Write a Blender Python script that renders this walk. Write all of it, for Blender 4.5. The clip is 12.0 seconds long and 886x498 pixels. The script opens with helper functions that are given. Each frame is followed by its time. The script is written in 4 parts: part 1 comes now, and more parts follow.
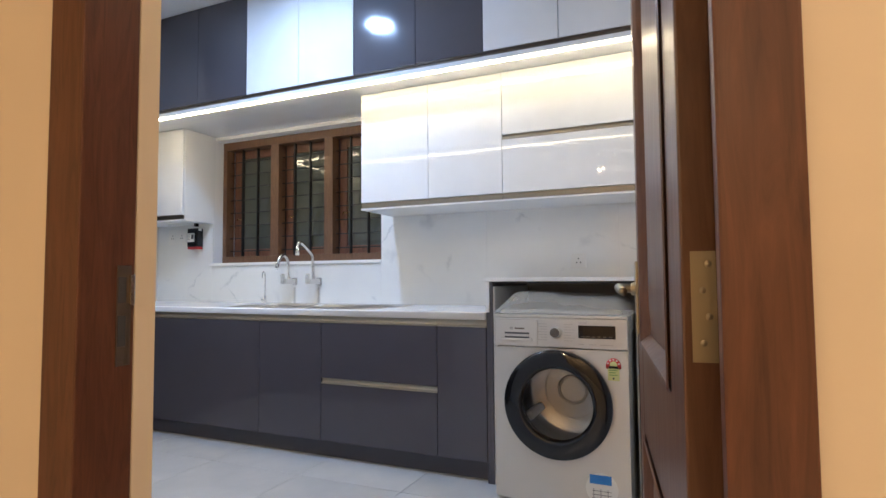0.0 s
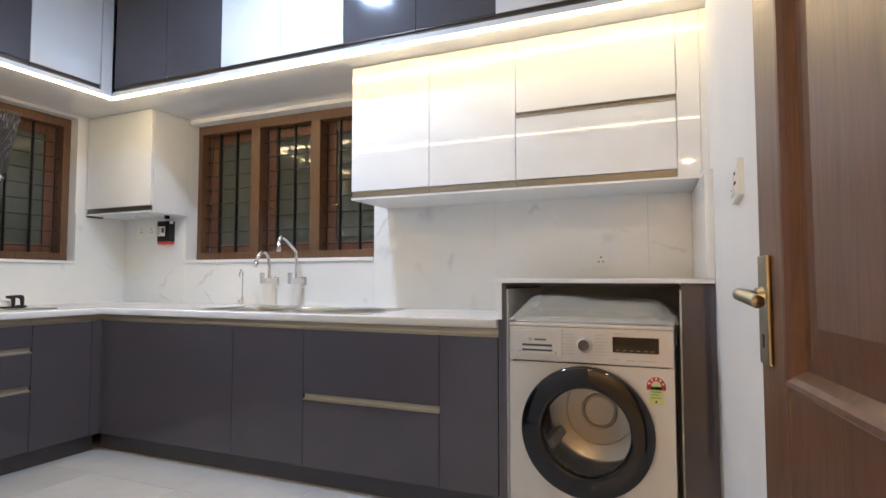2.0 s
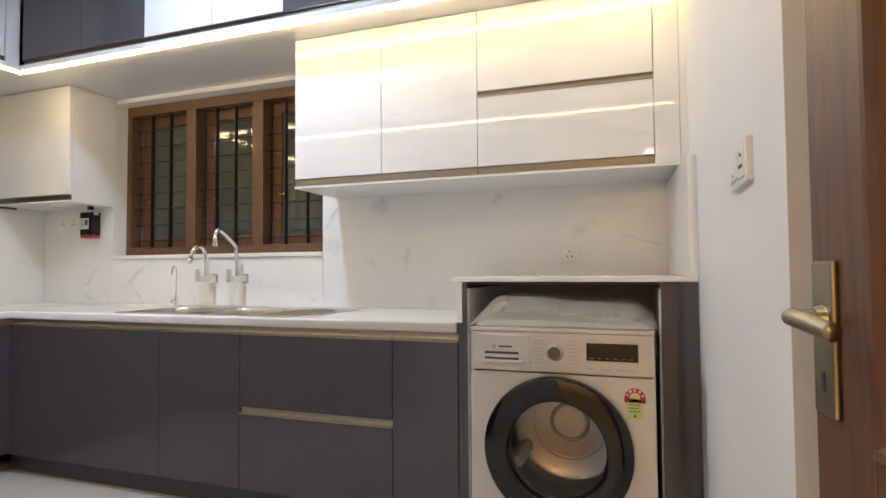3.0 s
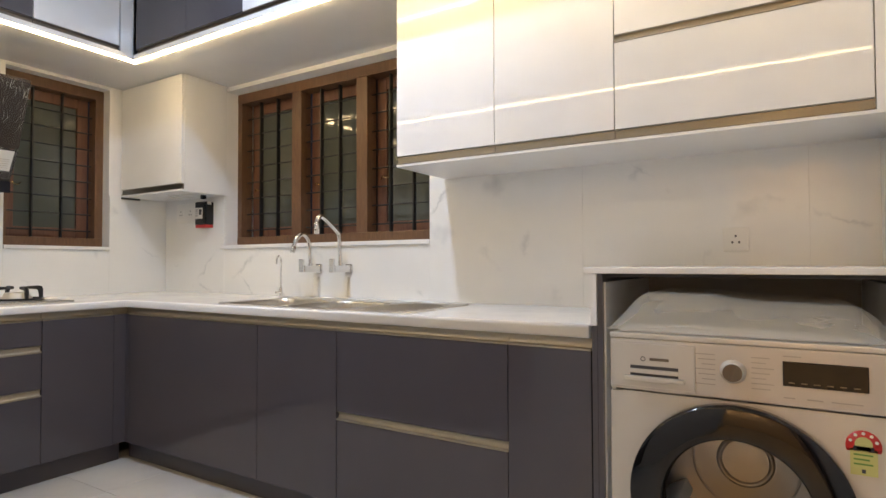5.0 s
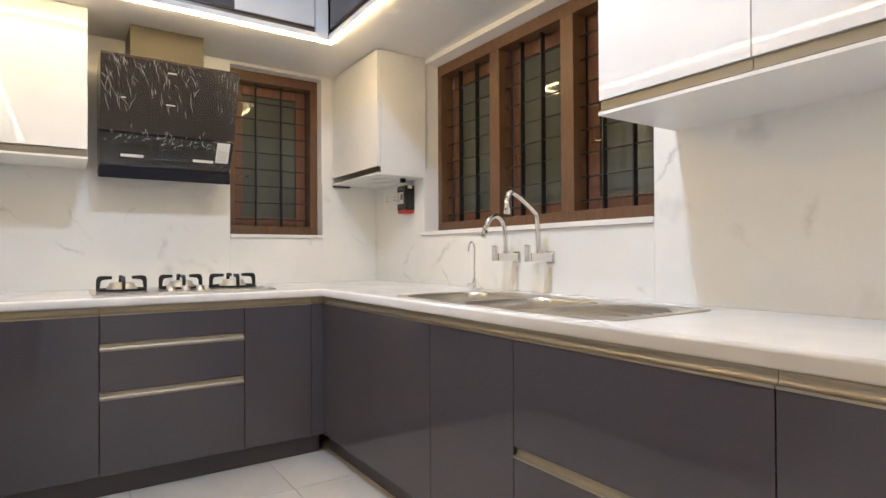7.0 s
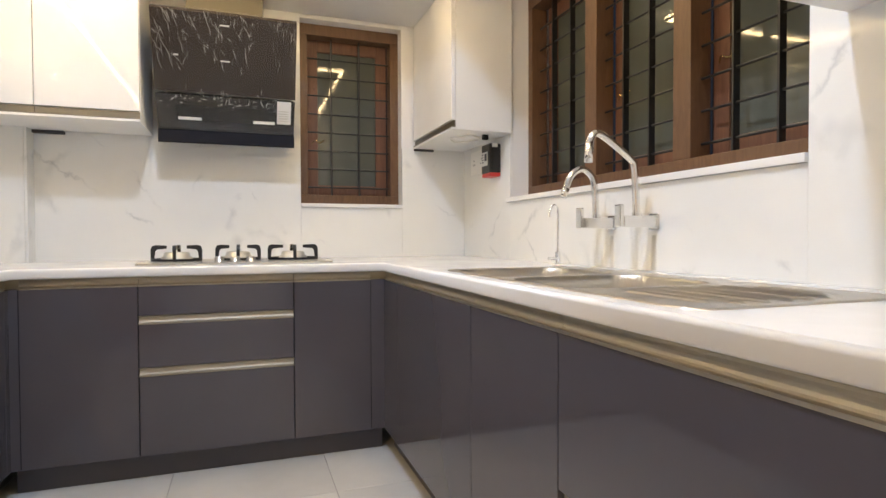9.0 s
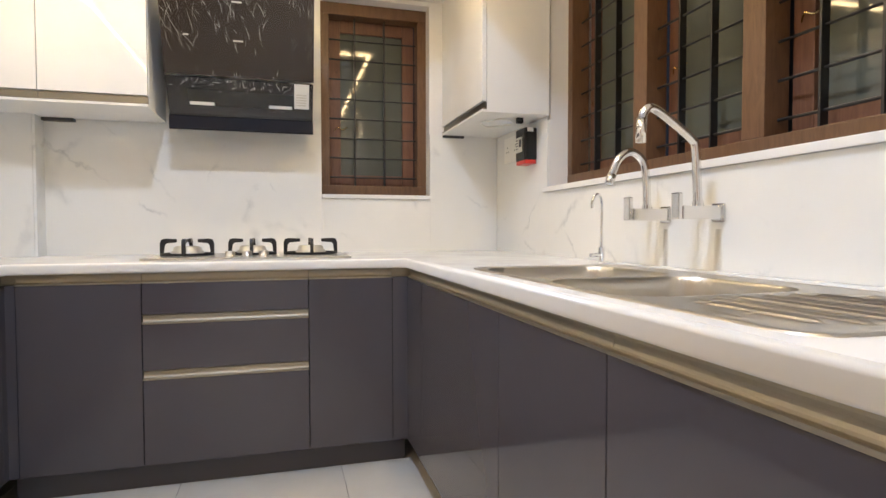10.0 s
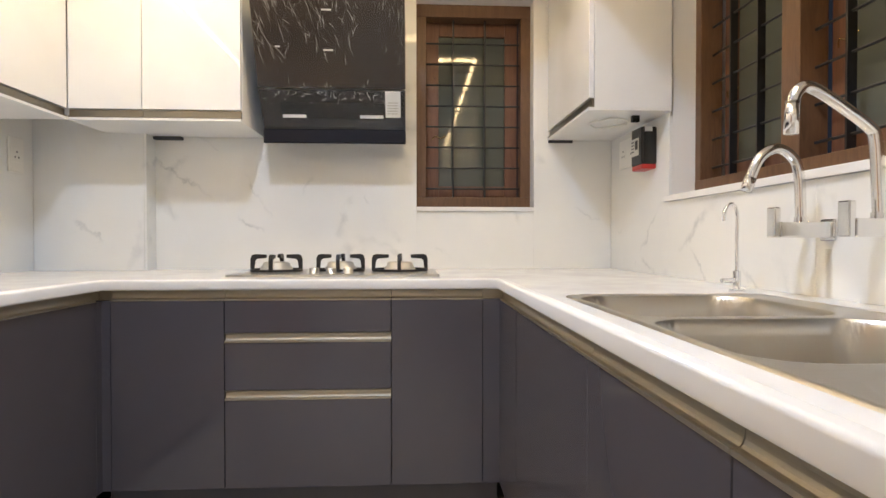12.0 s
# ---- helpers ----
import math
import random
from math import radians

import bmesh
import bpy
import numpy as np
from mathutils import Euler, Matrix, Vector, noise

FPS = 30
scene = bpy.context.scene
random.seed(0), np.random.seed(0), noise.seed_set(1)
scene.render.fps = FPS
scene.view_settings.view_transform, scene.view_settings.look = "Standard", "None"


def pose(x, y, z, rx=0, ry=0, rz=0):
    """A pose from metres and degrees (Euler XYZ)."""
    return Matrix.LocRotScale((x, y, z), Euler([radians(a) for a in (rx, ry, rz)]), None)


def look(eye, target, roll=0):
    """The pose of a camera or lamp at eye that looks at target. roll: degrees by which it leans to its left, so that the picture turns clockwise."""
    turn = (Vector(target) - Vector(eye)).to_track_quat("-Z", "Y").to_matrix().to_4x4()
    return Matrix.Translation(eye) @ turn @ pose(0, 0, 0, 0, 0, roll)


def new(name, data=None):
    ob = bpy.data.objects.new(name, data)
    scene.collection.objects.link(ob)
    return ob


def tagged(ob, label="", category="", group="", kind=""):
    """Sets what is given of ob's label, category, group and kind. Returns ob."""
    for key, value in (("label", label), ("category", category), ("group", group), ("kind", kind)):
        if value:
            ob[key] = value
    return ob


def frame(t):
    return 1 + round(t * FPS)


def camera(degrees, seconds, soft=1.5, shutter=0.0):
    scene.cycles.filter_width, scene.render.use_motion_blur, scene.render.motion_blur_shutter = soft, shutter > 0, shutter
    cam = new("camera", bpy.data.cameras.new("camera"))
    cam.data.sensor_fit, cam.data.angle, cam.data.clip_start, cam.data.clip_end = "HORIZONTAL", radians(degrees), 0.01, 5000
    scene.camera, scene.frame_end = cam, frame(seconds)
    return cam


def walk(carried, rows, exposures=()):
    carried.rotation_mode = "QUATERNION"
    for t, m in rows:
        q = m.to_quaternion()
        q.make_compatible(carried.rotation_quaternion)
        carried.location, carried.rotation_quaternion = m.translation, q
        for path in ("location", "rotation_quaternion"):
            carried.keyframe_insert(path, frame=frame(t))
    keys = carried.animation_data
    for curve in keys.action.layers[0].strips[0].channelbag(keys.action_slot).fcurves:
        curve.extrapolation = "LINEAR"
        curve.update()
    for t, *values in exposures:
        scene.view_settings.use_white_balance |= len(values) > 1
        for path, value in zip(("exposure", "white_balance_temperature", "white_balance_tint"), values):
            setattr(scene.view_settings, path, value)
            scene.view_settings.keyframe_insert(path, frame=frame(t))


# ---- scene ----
cam = camera(76.8, 12.0)
PATH = [
    (0, (4.125, -3.321, 1.016), (3.309, -1.498, 1.122), -0.4),
    (0.5, (4.091, -3.244, 1.026), (3.255, -1.43, 1.125), -0.4),
    (1, (4.016, -3.136, 1.017), (3.148, -1.336, 1.121), -0.2),
    (1.5, (3.937, -3.035, 1.029), (3.063, -1.239, 1.13), -0.1),
    (2, (3.896, -2.947, 1.017), (3.108, -1.112, 1.124), -0.0),
    (2.5, (3.86, -2.824, 1.027), (3.2, -0.939, 1.125), -0.3),
    (2.7, (3.844, -2.761, 1.047), (3.186, -0.874, 1.13), -0.4),
    (4.3, (3.735, -2.459, 1.03), (2.92, -0.634, 1.096), -0.1),
    (4.5, (3.71, -2.419, 1.04), (2.852, -0.613, 1.097), -0.2),
    (5, (3.659, -2.314, 1.032), (2.62, -0.606, 1.083), -0.2),
    (5.5, (3.611, -2.14, 1.027), (2.418, -0.536, 1.066), -0.3),
    (6, (3.575, -2.005, 1.025), (2.252, -0.505, 1.059), -0.4),
    (6.5, (3.513, -1.873, 1.021), (2.011, -0.552, 1.047), -0.4),
    (7, (3.411, -1.741, 1.022), (1.751, -0.626, 1.038), -0.3),
    (7.2, (3.374, -1.701, 1.013), (1.665, -0.662, 1.032), -0.2),
    (8.8, (3.168, -1.285, 0.960), (1.288, -0.590, 0.926), -0.1),
    (9, (3.121, -1.233, 0.957), (1.235, -0.569, 0.914), -0.2),
    (9.5, (2.985, -1.165, 0.958), (1.078, -0.567, 0.895), -0.2),
    (10, (2.912, -1.126, 0.958), (0.988, -0.587, 0.891), -0.1),
    (10.5, (2.836, -1.061, 0.972), (0.909, -0.532, 0.901), -0.2),
    (11, (2.773, -0.997, 0.994), (0.821, -0.57, 0.932), -0.3),
    (11.5, (2.741, -0.972, 0.988), (0.758, -0.709, 0.948), -0.2),
    (12, (2.69, -0.967, 0.978), (0.694, -0.86, 0.95), -0.0),
]
walk(cam, [(t, look(eye, target, roll)) for t, eye, target, roll in PATH],
     [(0, 0.43, 5850, 13), (1.2, 0.56, 6150, 13), (2.5, 0.50, 6900, 14), (4.5, 0.43, 7450, 15), (7, 0.70, 7550, 15.5), (9, 0.82, 7600, 15.5), (12, 0.79, 7600, 15.5)])
# ---- world and large lights ----
world = bpy.data.worlds.new("night")
scene.world = world
world.use_nodes = True
world.node_tree.nodes["Background"].inputs[0].default_value = (0.25, 0.32, 0.5, 1)
world.node_tree.nodes["Background"].inputs[1].default_value = 0.03

STRIP_WATTS, DOWN_WATTS, HALL_WATTS = 30.0, 365.0, 600.0
STRIP_TINT, DOWN_TINT, HALL_TINT = (1.0, 0.80, 0.46), (0.47, 0.67, 1.0), (1.0, 0.72, 0.42)

# ---- plan, in metres ----
ZC, ZB = 0.845, 0.807              # worktop top and underside
FY, FX, FS = -0.655, 0.686, -2.052  # door faces of the sink, hob and south runs
EAST, SOUTH, CEIL, SOFF = 4.005, -2.68, 2.88, 2.165
LOFT_Y, LOFT_X, LOFT_S = -0.588, 0.612, -2.09
SEND, LEND = 2.15, 4.15  # ends of the third run and of the loft above it


# ---- materials ----
def principled(name, color, rough=0.5, metal=0.0, **more):
    m = bpy.data.materials.new(name)
    m.use_nodes = True
    b = m.node_tree.nodes["Principled BSDF"]
    b.inputs["Base Color"].default_value = (*color, 1)
    b.inputs["Roughness"].default_value = rough
    b.inputs["Metallic"].default_value = metal
    for key, value in more.items():
        b.inputs[key.replace("_", " ")].default_value = value
    return m


def nodes_of(m):
    t = m.node_tree
    return t.nodes, t.links, t.nodes["Principled BSDF"]


def coords(m, scale=(1, 1, 1), space="Object"):
    n, l, _ = nodes_of(m)
    c = n.new("ShaderNodeTexCoord")
    k = n.new("ShaderNodeMapping")
    k.inputs["Scale"].default_value = scale
    l.new(c.outputs[space], k.inputs["Vector"])
    return k.outputs["Vector"]


def noise_out(m, vec, scale, detail=4, rough=0.55, distort=0.0):
    n, l, _ = nodes_of(m)
    x = n.new("ShaderNodeTexNoise")
    x.inputs["Scale"].default_value, x.inputs["Detail"].default_value = scale, detail
    x.inputs["Roughness"].default_value, x.inputs["Distortion"].default_value = rough, distort
    l.new(vec, x.inputs["Vector"])
    return x.outputs["Fac"]


def ramp(m, fac, stops):
    n, l, _ = nodes_of(m)
    r = n.new("ShaderNodeValToRGB")
    e = r.color_ramp.elements
    while len(e) < len(stops):
        e.new(0.5)
    for el, (p, c) in zip(e, stops):
        el.position, el.color = p, (*c, 1) if len(c) == 3 else c
    l.new(fac, r.inputs["Fac"])
    return r.outputs["Color"]


def bump(m, fac, strength=0.1, distance=0.002):
    n, l, b = nodes_of(m)
    k = n.new("ShaderNodeBump")
    k.inputs["Strength"].default_value, k.inputs["Distance"].default_value = strength, distance
    l.new(fac, k.inputs["Height"])
    l.new(k.outputs["Normal"], b.inputs["Normal"])


def map_rough(m, fac, lo, hi):
    n, l, b = nodes_of(m)
    r = n.new("ShaderNodeMapRange")
    r.inputs["To Min"].default_value, r.inputs["To Max"].default_value = lo, hi
    l.new(fac, r.inputs["Value"])
    l.new(r.outputs["Result"], b.inputs["Roughness"])


def tint(m, fac, stops):
    n, l, b = nodes_of(m)
    l.new(ramp(m, fac, stops), b.inputs["Base Color"])


def shade(c, k):
    return tuple(v * k for v in c)


def laminate(name, color, rough):
    m = principled(name, color, rough)
    v = coords(m)
    f = noise_out(m, v, 2.2, 3)
    tint(m, f, [(0.3, shade(color, 0.95)), (0.7, shade(color, 1.04))])
    map_rough(m, noise_out(m, v, 9, 5), rough * 0.75, rough * 1.5)
    bump(m, noise_out(m, v, 3.0, 2), 0.03, 0.01)
    return m


def paint(name, color, rough=0.55):
    m = principled(name, color, rough)
    v = coords(m)
    tint(m, noise_out(m, v, 1.1, 4), [(0.3, shade(color, 0.95)), (0.7, shade(color, 1.03))])
    bump(m, noise_out(m, v, 160, 4), 0.12, 0.001)
    return m


def wood(name, dark, light, scale, rough=0.38):
    m = principled(name, light, rough)
    v = coords(m, scale)
    f = noise_out(m, v, 5.5, 7, 0.62, 1.6)
    n, l, b = nodes_of(m)
    tint(m, f, [(0.28, dark), (0.48, tuple((a + c) / 2 for a, c in zip(dark, light))), (0.72, light)])
    map_rough(m, noise_out(m, v, 11, 5), rough * 0.8, rough * 1.35)
    bump(m, f, 0.12, 0.001)
    return m


def vein_layer(m, v, across, along, f_across, f_along, width, gate_scale, gate_lo):
    """Thin broken veins that run mostly along one slanting direction."""
    n, l, _ = nodes_of(m)
    wig = n.new("ShaderNodeTexNoise")
    wig.inputs["Scale"].default_value, wig.inputs["Detail"].default_value = 9.0, 5
    wig.inputs["Roughness"].default_value = 0.65
    l.new(v, wig.inputs["Vector"])
    add = n.new("ShaderNodeVectorMath")
    add.operation = "MULTIPLY_ADD"
    add.inputs[1].default_value = (0.11, 0.11, 0.11)
    l.new(wig.outputs["Color"], add.inputs[0])
    l.new(v, add.inputs[2])
    comb = n.new("ShaderNodeCombineXYZ")
    for k, (d, f) in enumerate(((across, f_across), (along, f_along))):
        dot = n.new("ShaderNodeVectorMath")
        dot.operation = "DOT_PRODUCT"
        dot.inputs[1].default_value = tuple(q * f for q in d)
        l.new(add.outputs[0], dot.inputs[0])
        l.new(dot.outputs["Value"], comb.inputs[k])
    f = noise_out(m, comb.outputs[0], 1.0, 1.0, 0.4)
    sub = n.new("ShaderNodeMath")
    sub.operation = "SUBTRACT"
    sub.inputs[1].default_value = 0.5
    l.new(f, sub.inputs[0])
    a = n.new("ShaderNodeMath")
    a.operation = "ABSOLUTE"
    l.new(sub.outputs[0], a.inputs[0])
    vein = ramp(m, a.outputs[0], [(0.0, (1, 1, 1)), (width * 0.4, (0.55, 0.55, 0.55)), (width, (0, 0, 0))])
    gate = ramp(m, noise_out(m, v, gate_scale, 3, 0.6), [(gate_lo, (0, 0, 0)), (gate_lo + 0.13, (1, 1, 1))])
    mul = n.new("ShaderNodeMixRGB")
    mul.blend_type = "MULTIPLY"
    mul.inputs[0].default_value = 1
    l.new(vein, mul.inputs[1])
    l.new(gate, mul.inputs[2])
    return mul.outputs[0]


def marble():
    m = principled("marble_tile", (0.78, 0.78, 0.77), 0.09)
    n, l, b = nodes_of(m)
    v = coords(m)
    one = vein_layer(m, v, (0.55, 0.55, 0.80), (0.80, 0.80, -0.55), 2.6, 0.9, 0.015, 3.1, 0.525)
    two = vein_layer(m, v, (0.75, 0.75, -0.65), (0.65, 0.65, 0.75), 1.9, 0.7, 0.012, 2.6, 0.55)
    base = ramp(m, noise_out(m, v, 2.0, 4), [(0.3, (0.80, 0.805, 0.785)), (0.7, (0.86, 0.86, 0.835))])
    for lay in (one, two):
        fac = n.new("ShaderNodeMath")
        fac.operation = "MULTIPLY"
        fac.inputs[1].default_value = 0.55
        l.new(lay, fac.inputs[0])
        mix = n.new("ShaderNodeMixRGB")
        l.new(fac.outputs[0], mix.inputs[0])
        l.new(base, mix.inputs[1])
        mix.inputs[2].default_value = (0.42, 0.44, 0.45, 1)
        base = mix.outputs[0]
    l.new(base, b.inputs["Base Color"])
    return m


def floor_tile():
    m = principled("floor_tile", (0.6, 0.57, 0.53), 0.16)
    n, l, b = nodes_of(m)
    v = coords(m)
    c = ramp(m, noise_out(m, v, 3.0, 6), [(0.3, (0.56, 0.54, 0.505)), (0.7, (0.65, 0.63, 0.59))])
    info = n.new("ShaderNodeObjectInfo")
    r = n.new("ShaderNodeMapRange")
    r.inputs["To Min"].default_value, r.inputs["To Max"].default_value = 0.94, 1.04
    l.new(info.outputs["Random"], r.inputs["Value"])
    mul = n.new("ShaderNodeMixRGB")
    mul.blend_type = "MULTIPLY"
    mul.inputs[0].default_value = 1
    l.new(c, mul.inputs[1])
    l.new(r.outputs["Result"], mul.inputs[2])
    l.new(mul.outputs[0], b.inputs["Base Color"])
    map_rough(m, noise_out(m, v, 14, 4), 0.10, 0.24)
    return m


def emitter(name, color, strength):
    m = bpy.data.materials.new(name)
    m.use_nodes = True
    b = m.node_tree.nodes["Principled BSDF"]
    b.inputs["Base Color"].default_value = (0.8, 0.8, 0.8, 1)
    b.inputs["Emission Color"].default_value = (*color, 1)
    b.inputs["Emission Strength"].default_value = strength
    return m


def clear_sheet(name, rough, ior, scale, strength, depth, stretch=(1, 1, 1)):
    """A thin clear sheet: see-through, with a crinkled gloss that follows Fresnel."""
    m = bpy.data.materials.new(name)
    m.use_nodes = True
    n, l, b = nodes_of(m)
    bump(m, noise_out(m, coords(m, stretch), scale, 5, 0.6, 1.5), strength, depth)
    normal = b.inputs["Normal"].links[0].from_socket
    gloss, clear, mix, fres = (n.new("ShaderNode" + k) for k in ("BsdfGlossy", "BsdfTransparent", "MixShader", "Fresnel"))
    gloss.inputs["Roughness"].default_value = rough
    fres.inputs["IOR"].default_value = ior
    l.new(normal, gloss.inputs["Normal"])
    l.new(normal, fres.inputs["Normal"])
    l.new(fres.outputs[0], mix.inputs[0])
    l.new(clear.outputs[0], mix.inputs[1])
    l.new(gloss.outputs[0], mix.inputs[2])
    l.new(mix.outputs[0], n["Material Output"].inputs["Surface"])
    return m


def brushed(name, color, rough, scale):
    m = principled(name, color, rough, 1.0)
    v = coords(m, scale)
    f = noise_out(m, v, 60, 3)
    map_rough(m, f, rough * 0.75, rough * 1.35)
    bump(m, f, 0.03, 0.0005)
    return m


WHITE = laminate("white_gloss_laminate", (0.80, 0.80, 0.795), 0.030)
WHITE.node_tree.nodes["Principled BSDF"].inputs["IOR"].default_value = 1.46
WHITE.node_tree.nodes["Bump"].inputs["Strength"].default_value = 0.03
GREY = laminate("grey_gloss_laminate", (0.083, 0.076, 0.086), 0.035)
LOFT_GREY = laminate("loft_grey_laminate", (0.095, 0.088, 0.097), 0.10)
KICK = laminate("plinth_grey", (0.080, 0.073, 0.083), 0.30)
CARCASS = principled("carcass_shadow_gap", (0.03, 0.028, 0.028), 0.6)
WHITE_MATT = laminate("white_carcass", (0.78, 0.775, 0.76), 0.35)
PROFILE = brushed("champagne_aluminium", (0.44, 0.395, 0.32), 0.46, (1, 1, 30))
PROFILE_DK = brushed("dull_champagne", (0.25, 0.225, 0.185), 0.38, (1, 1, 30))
QUARTZ = laminate("white_quartz", (0.83, 0.825, 0.81), 0.16)
MARBLE = marble()
TILE = floor_tile()
GROUT = principled("grout", (0.42, 0.40, 0.37), 0.8)
PAINT = paint("white_wall_paint", (0.80, 0.79, 0.775), 0.5)
CREAM = paint("cream_wall_paint", (0.78, 0.66, 0.50), 0.55)
CEILING = paint("ceiling_paint", (0.82, 0.82, 0.81), 0.6)
DOORWOOD = wood("door_teak", (0.090, 0.040, 0.023), (0.178, 0.090, 0.053), (7, 7, 0.8), 0.30)
FRAMEWOOD = wood("frame_teak", (0.062, 0.023, 0.013), (0.150, 0.058, 0.030), (9, 9, 0.9), 0.36)
WINWOOD = wood("window_teak", (0.100, 0.048, 0.024), (0.165, 0.085, 0.043), (8, 8, 1.2), 0.42)
SHUTWOOD = wood("shutter_teak", (0.105, 0.043, 0.025), (0.190, 0.085, 0.048), (9, 9, 1.0), 0.45)
IRON = principled("black_iron", (0.012, 0.012, 0.013), 0.42)
CHROME = principled("chrome", (0.82, 0.82, 0.82), 0.07, 1.0)
TAPCHROME = principled("satin_chrome", (0.80, 0.79, 0.77), 0.15, 1.0)
STEEL = brushed("brushed_steel", (0.56, 0.54, 0.50), 0.27, (1, 14, 14))
BRASS = principled("brass", (0.62, 0.47, 0.22), 0.22, 1.0)
ANTIQUE = principled("antique_brass", (0.40, 0.36, 0.27), 0.33, 1.0)
BRONZE = principled("dark_bronze_profile", (0.17, 0.14, 0.115), 0.35, 0.7)
SINKSTEEL = brushed("sink_steel", (0.58, 0.545, 0.49), 0.34, (14, 1, 14))
BURNER = principled("burner_alloy", (0.62, 0.59, 0.53), 0.42, 0.6)
SATIN = principled("satin_nickel", (0.66, 0.62, 0.55), 0.25, 1.0)
PANE = principled("greenish_glass", (0.150, 0.165, 0.138), 0.05, 0.0, Transmission_Weight=0.35, IOR=1.5)
CHIMNEY = principled("beige_chimney", (0.070, 0.061, 0.044), 0.4, 0.3)
CREASE = principled("film_crease", (0.75, 0.74, 0.72), 0.3, 0.0, Alpha=0.75)
BLACKGLASS = principled("black_glass", (0.006, 0.006, 0.007), 0.06)
BLACKPLAST = principled("black_plastic", (0.009, 0.008, 0.008), 0.25)
FILMGLASS = principled("film_covered_glass", (0.036, 0.028, 0.023), 0.12, 0.0, Specular_IOR_Level=0.3)
HOODGREY = principled("film_covered_black", (0.020, 0.018, 0.017), 0.26, 0.0, Specular_IOR_Level=0.35)
NAVY = principled("dark_blue_metal", (0.007, 0.008, 0.015), 0.4, 0.0, Specular_IOR_Level=0.2)
SILVER = principled("silver_paint", (0.60, 0.58, 0.54), 0.32, 0.35)
SILVER_DK = principled("silver_panel", (0.57, 0.55, 0.515), 0.30, 0.35)
PLATE = principled("socket_white", (0.80, 0.79, 0.75), 0.3)
LABEL = principled("paper_label", (0.75, 0.74, 0.70), 0.6)
RED = principled("red_plastic", (0.50, 0.03, 0.025), 0.35)
YELLOW = principled("yellow_green_paper", (0.55, 0.56, 0.22), 0.6)
BLUE = principled("blue_tape", (0.03, 0.20, 0.55), 0.5)
INK = principled("dark_ink", (0.05, 0.05, 0.055), 0.6)
FILM = principled("clear_film", (0.70, 0.67, 0.60), 0.16, 0.0, Alpha=0.36)
bump(FILM, noise_out(FILM, coords(FILM), 7, 4, 0.5, 1.0), 0.35, 0.008)
WRAP = clear_sheet("wrinkled_wrap", 0.26, 1.45, 8, 0.6, 0.010, (1.2, 1, 0.8))
CLEARGLASS = clear_sheet("door_bowl_glass", 0.04, 1.55, 7, 0.35, 0.006, (1, 1, 1.8))
PRINT = principled("grey_print", (0.36, 0.345, 0.32), 0.5)
DIAL = principled("dial_chrome", (0.16, 0.15, 0.14), 0.3, 1.0)
DRUM = principled("drum_steel", (0.33, 0.31, 0.275), 0.28, 1.0)
HINGE = principled("dull_brass", (0.46, 0.40, 0.27), 0.42, 1.0)
LED = emitter("warm_led_strip", STRIP_TINT, STRIP_WATTS)
DOWN = emitter("cool_downlight", DOWN_TINT, DOWN_WATTS)
HALLLED = emitter("warm_hall_light", HALL_TINT, HALL_WATTS)
# Thin brown tint, faded out towards both long edges.
STREAK = principled("water_stain", (0.48, 0.36, 0.19), 0.35)
_n, _l, _b = nodes_of(STREAK)
_sep = _n.new("ShaderNodeSeparateXYZ")
_l.new(coords(STREAK, space="Generated"), _sep.inputs[0])
_l.new(ramp(STREAK, _sep.outputs["X"], [(0.0, (0, 0, 0)), (0.4, (0.30, 0.30, 0.30)), (0.6, (0.30, 0.30, 0.30)), (1.0, (0, 0, 0))]), _b.inputs["Alpha"])


# ---- mesh helpers ----
def mesh_ob(name, bm, material, parent=None, label=""):
    me = bpy.data.meshes.new(name)
    bmesh.ops.recalc_face_normals(bm, faces=bm.faces)
    bm.to_mesh(me)
    bm.free()
    me.materials.append(material)
    ob = new(name, me)
    if parent is not None:
        ob.parent = parent
    if label:
        ob["label"] = label
    return ob


def part(name, bm, material, parent, label=""):
    return mesh_ob(name, bm, material, parent, label)


def thing(name, label, category, group="", at=None):
    ob = new(name)
    ob.empty_display_size = 0.05
    if at is not None:
        ob.matrix_basis = at
    return tagged(ob, label, category, group)


def structure(name, bm, material, label=""):
    return tagged(mesh_ob(name, bm, material), label or name.replace("_", " "), name.split("_")[0], kind="structure")


def add_box(bm, x0, x1, y0, y1, z0, z1, bevel=0.0):
    c = bmesh.ops.create_cube(bm, size=1.0)["verts"]
    for v in c:
        v.co = Vector((x0 + (v.co.x + 0.5) * (x1 - x0), y0 + (v.co.y + 0.5) * (y1 - y0), z0 + (v.co.z + 0.5) * (z1 - z0)))
    if bevel:
        e = list({e for v in c for e in v.link_edges})
        bmesh.ops.bevel(bm, geom=e, offset=bevel, segments=2, affect="EDGES", profile=0.6)


def box(x0, x1, y0, y1, z0, z1, bevel=0.0):
    bm = bmesh.new()
    add_box(bm, min(x0, x1), max(x0, x1), min(y0, y1), max(y0, y1), min(z0, z1), max(z0, z1), bevel)
    return bm


def boxes(*rows, bevel=0.0):
    bm = bmesh.new()
    for r in rows:
        add_box(bm, *r, bevel)
    return bm


def smooth(ob):
    for p in ob.data.polygons:
        p.use_smooth = True
    return ob


